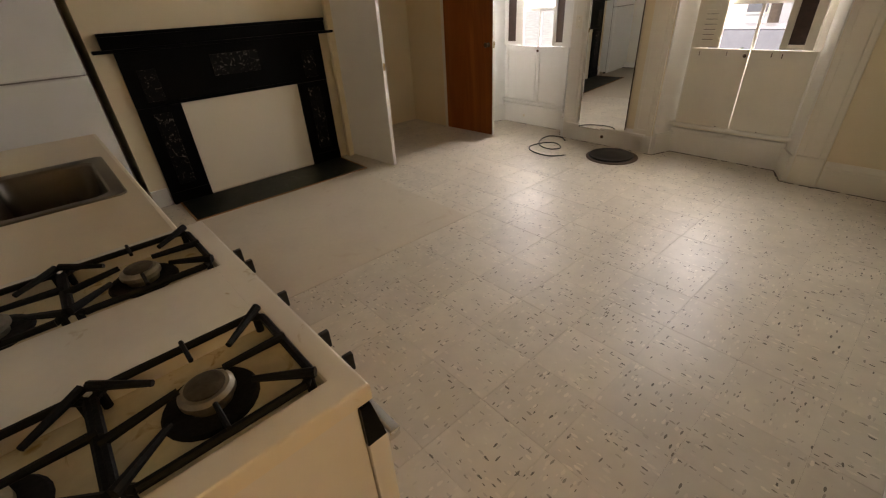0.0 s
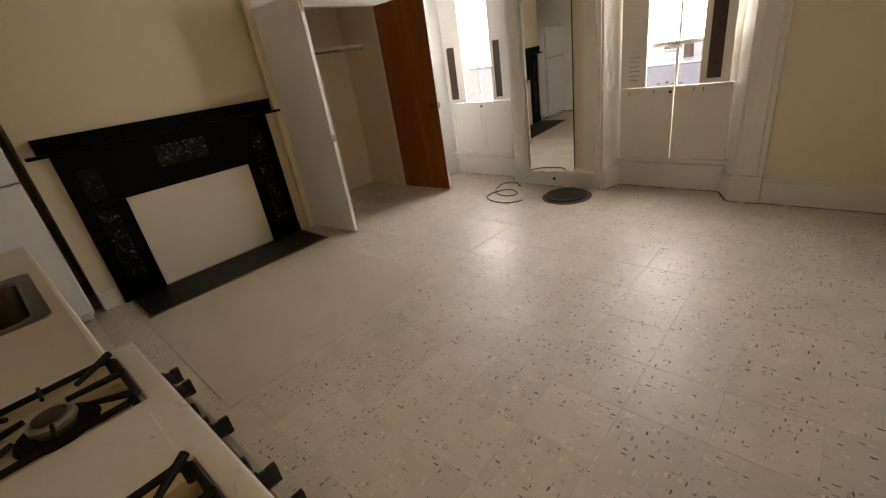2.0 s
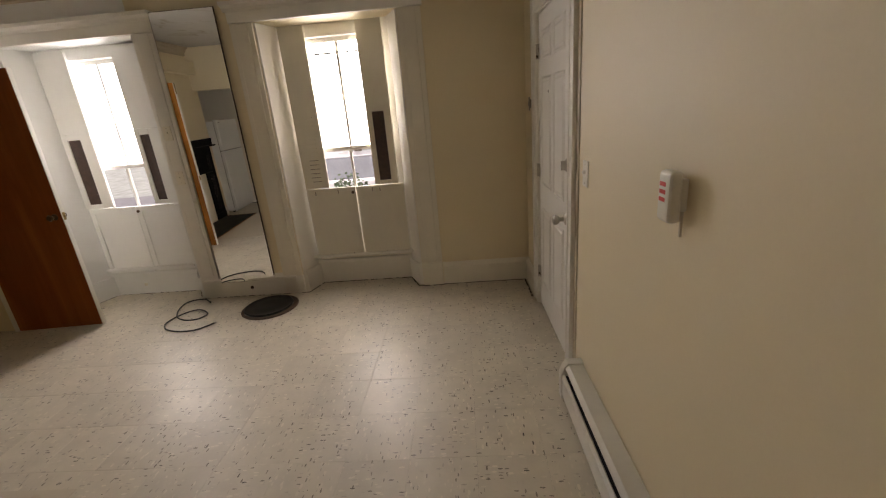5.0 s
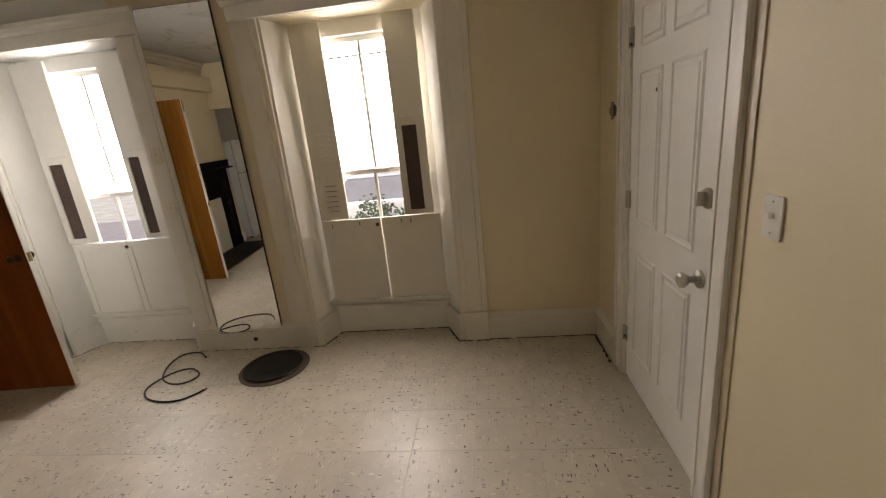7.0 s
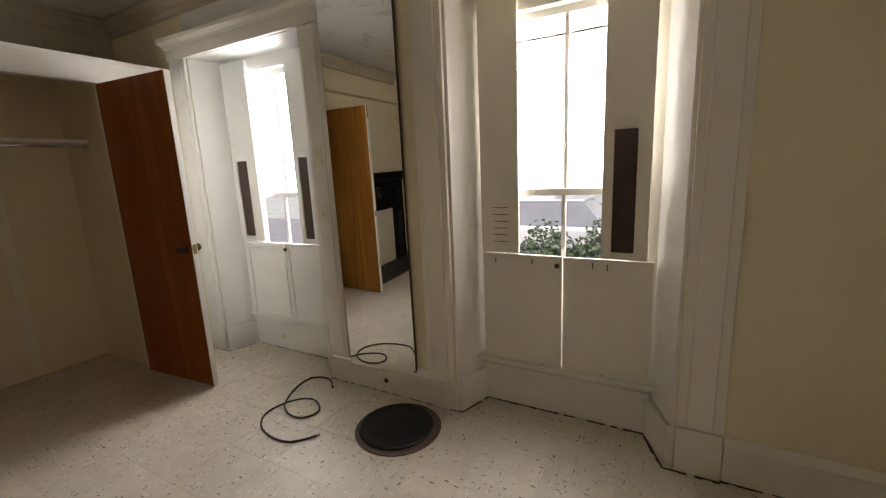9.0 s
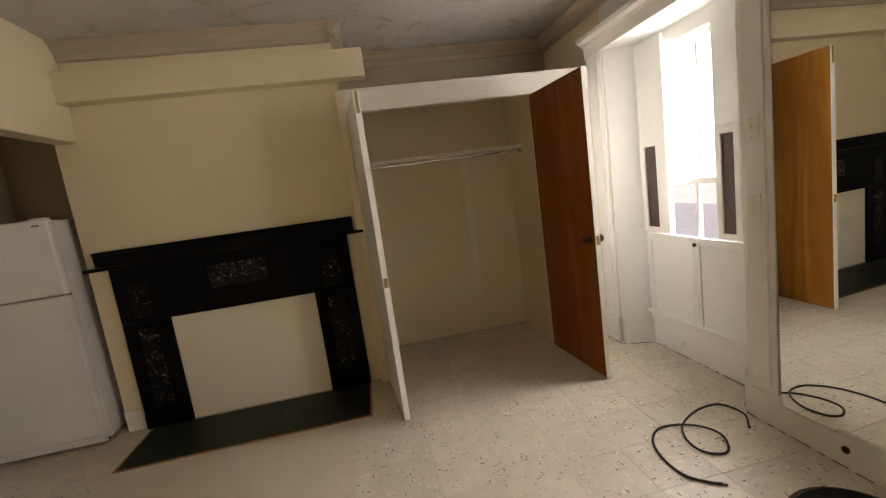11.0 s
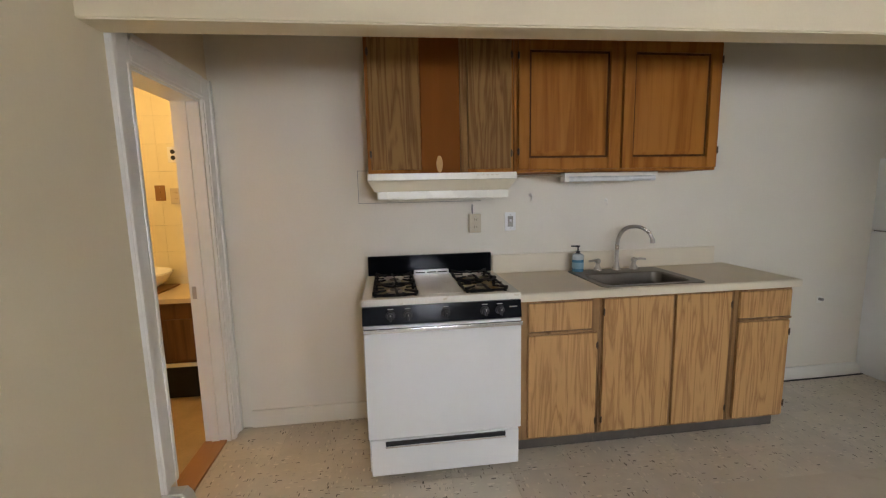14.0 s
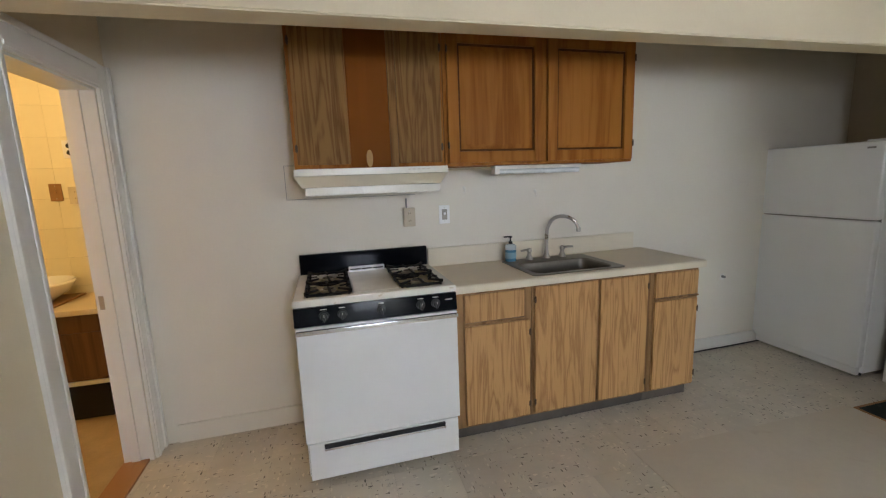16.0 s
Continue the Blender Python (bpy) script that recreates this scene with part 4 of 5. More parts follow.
for a, b, c, d in ((-0.56, -0.546, Y(-1.815), Y(-0.23)), (-0.546, -0.04, Y(-1.815), Y(-1.801)), (-0.546, -0.04, Y(-0.244), Y(-0.23))):
    bm = B()
    box(bm, a, b, c, d, 0.0, 0.008, 0.001)
    part("border_strip", bm, THRESH, hearth, "thin worn wooden border")
bm = B()
box(bm, EAST - 0.016, EAST - 0.001, -0.19, -0.056, 0, 0.15, 0.004)
structure("baseboard_chimney", bm, TRIM, "short white baseboard beside the mantel", category="baseboard")

# ---- kitchen ----
def knob_dial(parent, x, z, y):
    bm = B()
    cyl(bm, (x, y, z), (x, y - 0.008, z), 0.023, 0.022, 24)
    cyl(bm, (x, y - 0.008, z), (x, y - 0.022, z), 0.017, 0.015, 24)
    box(bm, x - 0.005, x + 0.005, y - 0.036, y - 0.018, z - 0.019, z + 0.019, 0.002)
    k = part("knob", bm, BLACKPL, parent, "black burner knob")
    bm = B()
    box(bm, x - 0.001, x + 0.001, y - 0.0368, y - 0.036, z + 0.004, z + 0.016)
    part("pointer", bm, PLATE, k)
    bm = B()
    box(bm, x - 0.014, x + 0.014, y - 0.0012, y, z + 0.029, z + 0.032)
    part("scale_mark", bm, PLATE, parent, "small white printed mark")


def grate(parent, cx, cy, z, rear):
    """Cast-iron pan support over one burner: frame, arms towards the middle, upturned corner prongs, feet."""
    bm = B()
    hx, hy, r = 0.105, 0.120, 0.0066
    c_ = 0.018
    cs = [(cx - hx + c_, cy - hy, z), (cx + hx - c_, cy - hy, z), (cx + hx, cy - hy + c_, z), (cx + hx, cy + hy - c_, z),
          (cx + hx - c_, cy + hy, z), (cx - hx + c_, cy + hy, z), (cx - hx, cy + hy - c_, z), (cx - hx, cy - hy + c_, z)]
    for i in range(8):
        tube(bm, [cs[i], cs[(i + 1) % 8]], r, 8, 1)
    for py in (-1, 1):
        tube(bm, [(cx - 0.1 * py * hx, cy + py * (hy + 0.004), z + 0.004), (cx, cy + py * 0.030, z + 0.012)], (r * 1.15, r * 0.8), 8, 1)
    for px in (-1, 1):
        tube(bm, [(cx + px * (hx + 0.004), cy, z + 0.010), (cx + px * 0.055, cy, z + 0.008)], 0.0036, 8, 1)
    for sx, sy in ((-1, -1), (1, -1), (1, 1), (-1, 1)):
        tube(bm, [(cx + sx * (hx - 0.008), cy + sy * (hy - 0.008), z - 0.030), (cx + sx * (hx - 0.008), cy + sy * (hy - 0.008), z + 0.006)], r, 8, 1)
        tube(bm, [(cx + sx * hx, cy + sy * hy, z + 0.012), (cx + sx * 0.048, cy + sy * 0.052, z + 0.008)], (r * 1.2, r * 0.75), 8, 1)
    part("grate", bm, IRON, parent, "black cast-iron pan support")


st = thing("gas_stove", MK @ Matrix.Translation((0.872, 0, 0)), "white four-burner gas stove with black control panel", "stove")
bm = B()
box(bm, -0.380, 0.380, -0.600, -0.025, 0.034, 0.892, 0.004)
body = part("body", bm, ENAMEL, st)
bm = B()
X0, X1, YF, YB = -0.385, 0.385, -0.622, -0.03
TR = ((-0.335, -0.115), (0.115, 0.335))
holed_slab(bm, (X0, TR[0][0], TR[0][1], TR[1][0], TR[1][1], X1), (YF, -0.578, -0.07, YB), ((1, 1), (3, 1)), 0.894, 0.926)
bmesh.ops.bevel(bm, geom=[e for e in bm.edges if e.is_manifold and e.calc_face_angle(0) > 1.0 and min(v.co.z for v in e.verts) > 0.92], offset=0.007, segments=3, affect='EDGES', profile=0.5)
part("cooktop", bm, COOKTOP, st, "cream-stained white enamel cooktop")
bm = B()
box(bm, -0.108, 0.108, -0.570, -0.085, 0.923, 0.928, 0.003)
part("centre_cover", bm, COOKTOP, st)
for a, b in TR:
    bm = B()
    box(bm, a, b, -0.578, -0.07, 0.889, 0.898)
    tray = part("burner_tray", bm, WELL, st, "grease-stained burner well")
    cx = (a + b) / 2
    for k, cy in enumerate((-0.452, -0.205)):
        bm = B()
        lathe(bm, [(0.066, 0.0), (0.062, 0.006), (0.048, 0.008), (0.030, 0.004)], (cx, cy, 0.898))
        part("burner_bowl", bm, IRON, tray, "black burner bowl")
        bm = B()
        lathe(bm, [(0.030, 0.0), (0.032, 0.012), (0.038, 0.016), (0.038, 0.024), (0.032, 0.029), (0.012, 0.031)], (cx, cy, 0.900))
        part("burner_head", bm, ALU, tray, "tarnished aluminium burner head")
        bm = B()
        lathe(bm, [(0.027, 0.0), (0.027, 0.003), (0.022, 0.005), (0.008, 0.0045)], (cx, cy, 0.930))
        part("burner_cap", bm, CAP, tray, "sooty dark burner cap")
        grate(st, cx, cy, 0.932, k)
bm = B()
prism(bm, [(-0.385, -0.630), (0.385, -0.630), (0.385, -0.600), (-0.385, -0.600)], 0.804, 0.887)
for v in bm.verts:
    if v.co.y < -0.62:
        v.co.y += 0.012 if v.co.z > 0.85 else -0.004
cp = part("control_panel", bm, BLACKGLOSS, st, "glossy black control panel")
for x in (-0.245, -0.165, 0.010, 0.195, 0.268):
    knob_dial(cp, x * 1.03, 0.846, -0.6285)
bm = B()
box(bm, 0.325, 0.362, -0.6295, -0.6245, 0.856, 0.860)
part("badge", bm, PLATE, cp, "small pale badge bar")
bm = B()
box(bm, -0.376, 0.376, -0.055, -0.028, 0.900, 1.042, 0.004)
part("backguard", bm, BLACKGLOSS, st, "glossy black back panel")
bm = B()
box(bm, -0.105, 0.105, -0.088, -0.056, 0.918, 0.955, 0.004)
vent = part("oven_vent", bm, ENAMEL, st, "white slotted oven vent")
for k in range(3):
    bm = B()
    x = -0.066 + 0.066 * k
    box(bm, x - 0.029, x + 0.029, -0.0895, -0.0875, 0.938, 0.945)
    part("slot", bm, DARK, vent)
bm = B()
box(bm, -0.382, 0.382, -0.640, -0.602, 0.230, 0.800, 0.006)
od = part("oven_door", bm, ENAMEL, st, "plain white oven door")
bm = B()
box(bm, -0.382, 0.382, -0.662, -0.639, 0.770, 0.792, 0.005)
part("handle", bm, CHROME, od, "full-width chrome handle strip")
bm = B()
box(bm, -0.372, 0.372, -0.636, -0.602, 0.034, 0.223, 0.006)
dr = part("drawer", bm, ENAMEL, st, "white broiler drawer")
bm = B()
box(bm, -0.300, 0.300, -0.656, -0.635, 0.190, 0.201, 0.003)
part("handle", bm, CHROME, dr)
bm = B()
box(bm, -0.300, 0.300, -0.646, -0.635, 0.2015, 0.216, 0.002)
part("handle_recess", bm, BLACKPL, dr, "black handle recess")
for x in (-0.33, 0.33):
    for y in (-0.56, -0.10):
        bm = B()
        cyl(bm, (x, y, 0), (x, y, 0.032), 0.016, 0.018, 14)
        part("foot", bm, BLACKPL, st)


def cab_hinge(parent, x, z, y):
    bm = B()
    cyl(bm, (x, y - 0.002, z - 0.020), (x, y - 0.002, z + 0.020), 0.0035, seg=8)
    box(bm, x - 0.006, x + 0.006, y - 0.0015, y, z - 0.014, z + 0.014)
    part("hinge", bm, BRONZE, parent, "small dark hinge")


def base_cabinet(x0, x1, fronts, label, right_end=False, top=0.853):
    """A kitchen base cabinet: carcass with face frame, kick board, doors and drawer fronts."""
    c = thing("base_cabinet", MK @ Matrix.Translation((x0, 0, 0)), label, "kitchen cabinet", "base cabinets under the worktop")
    w = x1 - x0
    bm = B()
    box(bm, 0, w, -0.520, -0.004, 0.076, top, 0.002)
    if top < 0.85:
        box(bm, 0, w, -0.520, -0.505, top, 0.853)
    part("body", bm, OAKTRIM, c)
    bm = B()
    box(bm, 0, w - (0.02 if right_end else 0), -0.485, -0.10, 0, 0.076)
    part("kick_board", bm, KICK, c, "dark scuffed kick board")
    for nm, a, b, z0, z1, hinge in fronts:
        bm = B()
        box(bm, a - x0, b - x0, -0.539, -0.521, z0, z1, 0.004)
        f = part(nm, bm, OAKH if nm == "drawer_front" else OAK, c)
        if nm == "drawer_front":
            bm = B()
            box(bm, a - x0, b - x0, -0.547, -0.532, z0 - 0.012, z0 - 0.001, 0.003)
            part("pull_lip", bm, OAKTRIM, f)
        if hinge:
            for z in (z0 + 0.07, z1 - 0.07):
                cab_hinge(f, (a if hinge < 0 else b) - x0, z, -0.539)
    return c


base_cabinet(1.275, 1.722, (("drawer_front", 1.325, 1.672, 0.686, 0.838, 0), ("cabinet_door", 1.325, 1.704, 0.094, 0.662, 1)), "oak-grained base cabinet with drawer beside the stove")
base_cabinet(1.724, 2.515, (("cabinet_door", 1.738, 2.136, 0.094, 0.842, -1), ("cabinet_door", 2.158, 2.485, 0.094, 0.842, 1)), "oak-grained double-door base cabinet under the sink", top=0.70)
base_cabinet(2.517, 2.872, (("drawer_front", 2.54, 2.858, 0.686, 0.838, 0), ("cabinet_door", 2.54, 2.858, 0.094, 0.662, 1)), "oak-grained base cabinet with drawer at the free end", True)

ct = thing("worktop", MK, "beige laminate worktop with cream backsplash", "worktop")
bm = B()
SX0, SX1, SY0, SY1 = 1.765, 2.305, -0.50, -0.105
holed_slab(bm, (1.263, SX0, SX1, 2.875), (-0.560, SY0, SY1, -0.004), ((1, 1),), 0.856, 0.900)
part("top", bm, LAMINATE, ct)
bm = B()
extrude_profile(bm, [(0, 0), (0.010, 0.002), (0.014, 0.010), (0.014, 0.036), (0.009, 0.042), (0, 0.043)], (1.263, -0.560, 0.858), (2.875, -0.560, 0.858), (0, -1, 0))
part("front_edge", bm, SPLASH, ct, "cream rounded front edge")
bm = B()
box(bm, 1.263, 2.80, -0.024, -0.003, 0.900, 1.018, 0.006)
part("backsplash", bm, SPLASH, ct)

# stainless sink
sk = thing("kitchen_sink", MK @ Matrix.Translation((2.035, -0.31, 0.901)), "single-bowl stainless steel drop-in sink", "sink")
bm = B()
bx0, bx1, by0, by1, dp = -0.252, 0.245, -0.175, 0.122, -0.17


def ring(x0, x1, y0, y1, r, z, n=5):
    out = []
    for cx, cy, a0 in ((x1 - r, y1 - r, 0), (x0 + r, y1 - r, 90), (x0 + r, y0 + r, 180), (x1 - r, y0 + r, 270)):
        for k in range(n + 1):
            a = radians(a0 + 90 * k / n)
            out.append(bm.verts.new((cx + r * math.cos(a), cy + r * math.sin(a), z)))
    return out


rings = [ring(-0.30, 0.30, -0.22, 0.242, 0.03, -0.002), ring(-0.30, 0.30, -0.22, 0.242, 0.03, 0.004), ring(-0.291, 0.291, -0.211, 0.233, 0.03, 0.006),
         ring(bx0 - 0.006, bx1 + 0.006, by0 - 0.006, by1 + 0.006, 0.055, 0.002), ring(bx0, bx1, by0, by1, 0.05, -0.006), ring(bx0 + 0.012, bx1 - 0.012, by0 + 0.012, by1 - 0.012, 0.05, dp + 0.02),
         ring(bx0 + 0.03, bx1 - 0.03, by0 + 0.03, by1 - 0.03, 0.05, dp)]
for a, b in zip(rings, rings[1:]):
    for i in range(len(a)):
        j = (i + 1) % len(a)
        bm.faces.new((a[i], a[j], b[j], b[i]))
bm.faces.new(rings[-1])
part("bowl", bm, STEEL, sk)
bm = B()
lathe(bm, [(0.042, 0.0), (0.040, 0.003), (0.026, 0.002)], (0, -0.04, dp))
part("drain", bm, CHROME, sk)

fc = thing("kitchen_faucet", MK @ Matrix.Translation((2.052, -0.098, 0.905)), "high-arched brushed nickel faucet with two lever handles", "faucet")
bm = B()
lathe(bm, [(0.026, 0), (0.024, 0.012), (0.016, 0.025), (0.0135, 0.05)], (0, 0, 0))
tube(bm, [(0, 0, 0.04), (0, 0, 0.12), (0.006, -0.003, 0.20), (0.038, -0.026, 0.262), (0.098, -0.060, 0.275), (0.148, -0.091, 0.245), (0.168, -0.104, 0.20)], (0.0125, 0.011), 12, 6)
lathe(bm, [(0.011, 0), (0.0145, 0.004), (0.0145, 0.026), (0.011, 0.03)], (0.170, -0.105, 0.175), (0, 0, 1), 16)
part("spout", bm, NICKEL, fc)
for s in (-0.125, 0.118):
    bm = B()
    lathe(bm, [(0.025, 0), (0.023, 0.012), (0.014, 0.028), (0.012, 0.045), (0.018, 0.055), (0.015, 0.07), (0.006, 0.075)], (s, 0, 0))
    tube(bm, [(s, 0, 0.06), (s + math.copysign(0.03, s), -0.01, 0.066), (s + math.copysign(0.068, s), -0.02, 0.064)], (0.008, 0.0065), 10, 3)
    part("lever_handle", bm, NICKEL, fc)

sp = thing("soap_bottle", MK @ Matrix.Translation((1.795, -0.095, 0.906)), "blue pump soap bottle on the worktop", "soap bottle")
bm = B()
lathe(bm, [(0.034, 0), (0.036, 0.006), (0.036, 0.07), (0.034, 0.075)])
part("liquid", bm, SOAPBLUE, sp)
bm = B()
lathe(bm, [(0.036, 0.0752), (0.036, 0.098), (0.028, 0.108), (0.014, 0.113)])
part("shoulder", bm, SOAPCLEAR, sp)
bm = B()
lathe(bm, [(0.013, 0.113), (0.013, 0.128), (0.005, 0.130), (0.005, 0.152), (0.012, 0.153), (0.012, 0.162)])
box(bm, -0.045, 0.0, -0.006, 0.006, 0.155, 0.163, 0.002)
part("pump", bm, BLACKPL, sp, "black pump top")
bm = B()
lathe(bm, [(0.0363, 0.02), (0.0366, 0.021), (0.0366, 0.058), (0.0363, 0.059)])
part("paper_label", bm, SOAPBAND, sp, "blue-grey printed label")

# upper cabinets
uc = thing("upper_cabinet", MK @ Matrix.Translation((0.533, 0, 1.515)), "dark veneered upper cabinet with a red-brown middle board", "kitchen cabinet", "upper cabinets")
bm = B()
box(bm, 0, 0.775, -0.318, -0.003, 0, 0.70, 0.002)
part("body", bm, UPPER, uc)
for a, b in ((0.018, 0.275), (0.525, 0.76)):
    bm = B()
    box(bm, a, b, -0.337, -0.319, 0.022, 0.69, 0.003)
    f = part("cabinet_door", bm, WALNUT, uc, "grey-brown grained veneer door")
    for z in (0.10, 0.60):
        cab_hinge(f, a if a < 0.1 else b, z, -0.337)
bm = B()
box(bm, 0.279, 0.482, -0.330, -0.319, 0.002, 0.69, 0.002)
mb = part("middle_board", bm, REDPLY, uc, "smooth red-brown middle board")
bm = B()
lathe(bm, [(0.017, 0), (0.016, 0.0012), (0.004, 0.0014)], (0, 0, 0), (0, -1, 0), 20)
for v in bm.verts:
    v.co = Vector((v.co.x + 0.372, v.co.y - 0.330, v.co.z * 2.6 + 0.048))
part("bare_mark", bm, GOLDWOOD, mb, "bare yellow oval mark")
bm = B()
box(bm, 0.484, 0.522, -0.334, -0.319, 0.0, 0.69, 0.002)
part("stile", bm, WALNUT, uc)

uc2 = thing("upper_cabinet", MK @ Matrix.Translation((1.312, 0, 1.512)), "reddish oak upper cabinet with two raised-panel doors", "kitchen cabinet", "upper cabinets")
bm = B()
box(bm, 0, 1.198, -0.318, -0.003, 0, 0.703, 0.002)
part("body", bm, UPPER, uc2)
for a, b, hs in ((0.018, 0.592, -1), (0.612, 1.188, 1)):
    bm = B()
    s = 0.062
    # backing in a much darker wood colour, seen only in the groove
    box(bm, a + 0.002, b - 0.002, -0.3235, -0.3192, 0.017, 0.693)
    f = part("cabinet_door", bm, GROOVE, uc2, "dark wood groove round the raised panel")
    for nm, p, q, r, t_ in (("stile", a, a + s, 0.015, 0.695), ("stile", b - s, b, 0.015, 0.695), ("rail", a + s, b - s, 0.015, 0.015 + s), ("rail", a + s, b - s, 0.695 - s, 0.695)):
        bm = B()
        box(bm, p, q, -0.340, -0.319, r, t_, 0.005)
        part(nm, bm, UPPER, f)
    bm = B()
    i0 = len(bm.verts)
    x0_, x1_, z0_, z1_ = a + s + 0.012, b - s - 0.012, 0.015 + s + 0.012, 0.695 - s - 0.012
    lo = [bm.verts.new(p) for p in ((x0_, -0.324, z0_), (x1_, -0.324, z0_), (x1_, -0.324, z1_), (x0_, -0.324, z1_))]
    k = 0.030
    hi = [bm.verts.new(p) for p in ((x0_ + k, -0.3385, z0_ + k), (x1_ - k, -0.3385, z0_ + k), (x1_ - k, -0.3385, z1_ - k), (x0_ + k, -0.3385, z1_ - k))]
    bm.faces.new(hi)
    for i in range(4):
        bm.faces.new((lo[i], lo[(i + 1) % 4], hi[(i + 1) % 4], hi[i]))
    part("raised_panel", bm, UPPER, f)
    for z in (0.11, 0.60):
        cab_hinge(f, a if hs < 0 else b, z, -0.339)

hd = thing("range_hood", MK @ Matrix.Translation((0.533, 0, 1.38)), "almond under-cabinet range hood above the stove", "range hood")
bm = B()
lo = [bm.verts.new(p) for p in ((0.03, -0.400, 0.045), (0.724, -0.400, 0.045), (0.724, -0.004, 0.045), (0.03, -0.004, 0.045))]
hi = [bm.verts.new(p) for p in ((0.0, -0.452, 0.098), (0.754, -0.452, 0.098), (0.754, -0.004, 0.098), (0.0, -0.004, 0.098))]
bm.faces.new(lo[::-1]), bm.faces.new(hi)
for i in range(4):
    bm.faces.new((lo[i], lo[(i + 1) % 4], hi[(i + 1) % 4], hi[i]))
part("shell", bm, HOOD, hd)
bm = B()
box(bm, 0.0, 0.754, -0.455, -0.004, 0.099, 0.133, 0.004)
part("top_band", bm, HOODLIP, hd, "white upper edge band")
bm = B()
box(bm, 0.045, 0.722, -0.408, -0.02, 0.004, 0.044, 0.004)
part("front_lip", bm, HOODLIP, hd, "white lower lip")
for k in range(5):
    bm = B()
    box(bm, 0.545 + 0.024 * k, 0.560 + 0.024 * k, -0.4555, -0.4545, 0.118, 0.121)
    part("vent_slot", bm, ALMOND, hd)

# outline that an older, larger hood left on the wall
for x0, x1, z0, z1 in ((0.455, 0.53, 1.548, 1.551), (0.455, 0.458, 1.36, 1.548), (0.455, 1.20, 1.357, 1.36)):
    bm = B()
    box(bm, x0, x1, -0.002, -0.0005, z0, z1)
    structure("trim_hood_outline", bm, SOOT, "faint grey outline of an older hood on the wall", MK, "trim")

ul = thing("under_cabinet_light", MK @ Matrix.Translation((1.64, -0.20, 1.468)), "slim white strip light under the upper cabinet", "strip light")
bm = B()
box(bm, 0.0, 0.575, -0.035, 0.035, 0.022, 0.043, 0.003)
part("housing", bm, PLATE, ul)
bm = B()
cyl(bm, (0.03, -0.005, 0.008), (0.572, -0.005, 0.008), 0.016)
part("tube_cover", bm, TUBE, ul, "frosted tube cover")
bm = B()
box(bm, 0.0, 0.03, -0.03, 0.03, -0.008, 0.043, 0.003)
part("end_cap", bm, PLATE, ul)
bm = B()
tube(bm, [(-0.36, 0.06, 0.035), (-0.22, 0.03, 0.028), (-0.10, 0.05, 0.033), (0.0, 0.0, 0.025)], 0.004, 8, 5)
part("power_cord", bm, ALMOND, ul, "thin tan cord")


WHITEPLATE = mat("bright_switch_plate", (0.86, 0.86, 0.84), 0.28, var=0.02, scale=8, fine=60, bump=0.0)


def plate(name, m, w, h, paint, label, category, kind_="switch", depth=0.006):
    """A wall plate: local x across, y out of the wall (negative), z up."""
    p = thing(name, m, label, category)
    bm = B()
    box(bm, -w / 2, w / 2, -depth, 0, -h / 2, h / 2, 0.002)
    part("plate", bm, paint, p)
    if kind_ == "switch":
        bm = B()
        box(bm, -0.006, 0.006, -depth - 0.012, -depth, -0.002, 0.014, 0.002)
        part("toggle", bm, paint, p)
        if paint is WHITEPLATE:
            bm = B()
            box(bm, -0.017, 0.017, -depth - 0.0015, -depth, -0.033, 0.033, 0.0005)
            part("rocker_frame", bm, SOOT, p, "grey recess round the toggle")
    elif kind_ in ("outlet", "dark_outlet"):
        for z in (-0.022, 0.022):
            bm = B()
            cyl(bm, (0, -depth, z), (0, -depth - 0.003, z), 0.016, seg=18)
            o = part("socket", bm, paint if kind_ == "outlet" else DARK, p)
            for x in (-0.006, 0.006):
                bm = B()
                box(bm, x - 0.0012, x + 0.0012, -depth - 0.0036, -depth - 0.003, z - 0.004, z + 0.007)
                part("slot", bm, DARK, o)
    for z in (-h * 0.36, h * 0.36):
        bm = B()
        cyl(bm, (0, -depth, z), (0, -depth - 0.0015, z), 0.003, seg=8)
        part("screw", bm, NICKEL, p)
    return p


ko = plate("wall_outlet", MK @ Matrix.Translation((1.155, -0.002, 1.222)), 0.072, 0.115, ALMOND, "tan surface-mounted double outlet above the stove", "outlet", "outlet", 0.035)
bm = B()
tube(bm, [(-0.012, -0.012, 0.056), (-0.014, -0.010, 0.09), (-0.012, -0.008, 0.115)], 0.005, 8, 3)
part("wire", bm, GASKET, ko, "grey wire")
plate("light_switch", MK @ Matrix.Translation((1.385, -0.001, 1.225)), 0.07, 0.115, WHITEPLATE, "white light switch on the kitchen wall", "light switch")
for x, z, r in ((1.52, 1.385, 0.012), (2.02, 1.345, 0.012)):
    bm = B()
    lathe(bm, [(r, 0), (r * 0.9, 0.004), (0.003, 0.005)], (0, 0, 0), (0, -1, 0), 14)
    tube(bm, [(0, -0.004, 0.0), (0.001, -0.016, -0.012), (0.0, -0.02, -0.026), (-0.004, -0.01, -0.03)], 0.0028, 8, 4)
    solid("wall_hook", bm, PLATE, "small white hook on the kitchen wall", "wall hook", MK @ Matrix.Translation((x, -0.001, z)), "wall hooks")
gv = thing("pipe_stub", MK @ Matrix.Translation((3.67, -0.001, 0.60)), "small capped pipe stub with white flange on the wall", "pipe stub")
bm = B()
box(bm, -0.02, 0.02, -0.004, 0, -0.03, 0.02, 0.002)
part("flange", bm, PLATE, gv)
bm = B()
cyl(bm, (0, -0.004, 0), (0, -0.03, 0), 0.010, seg=12)
part("stub", bm, GASKET, gv, "grey capped stub")

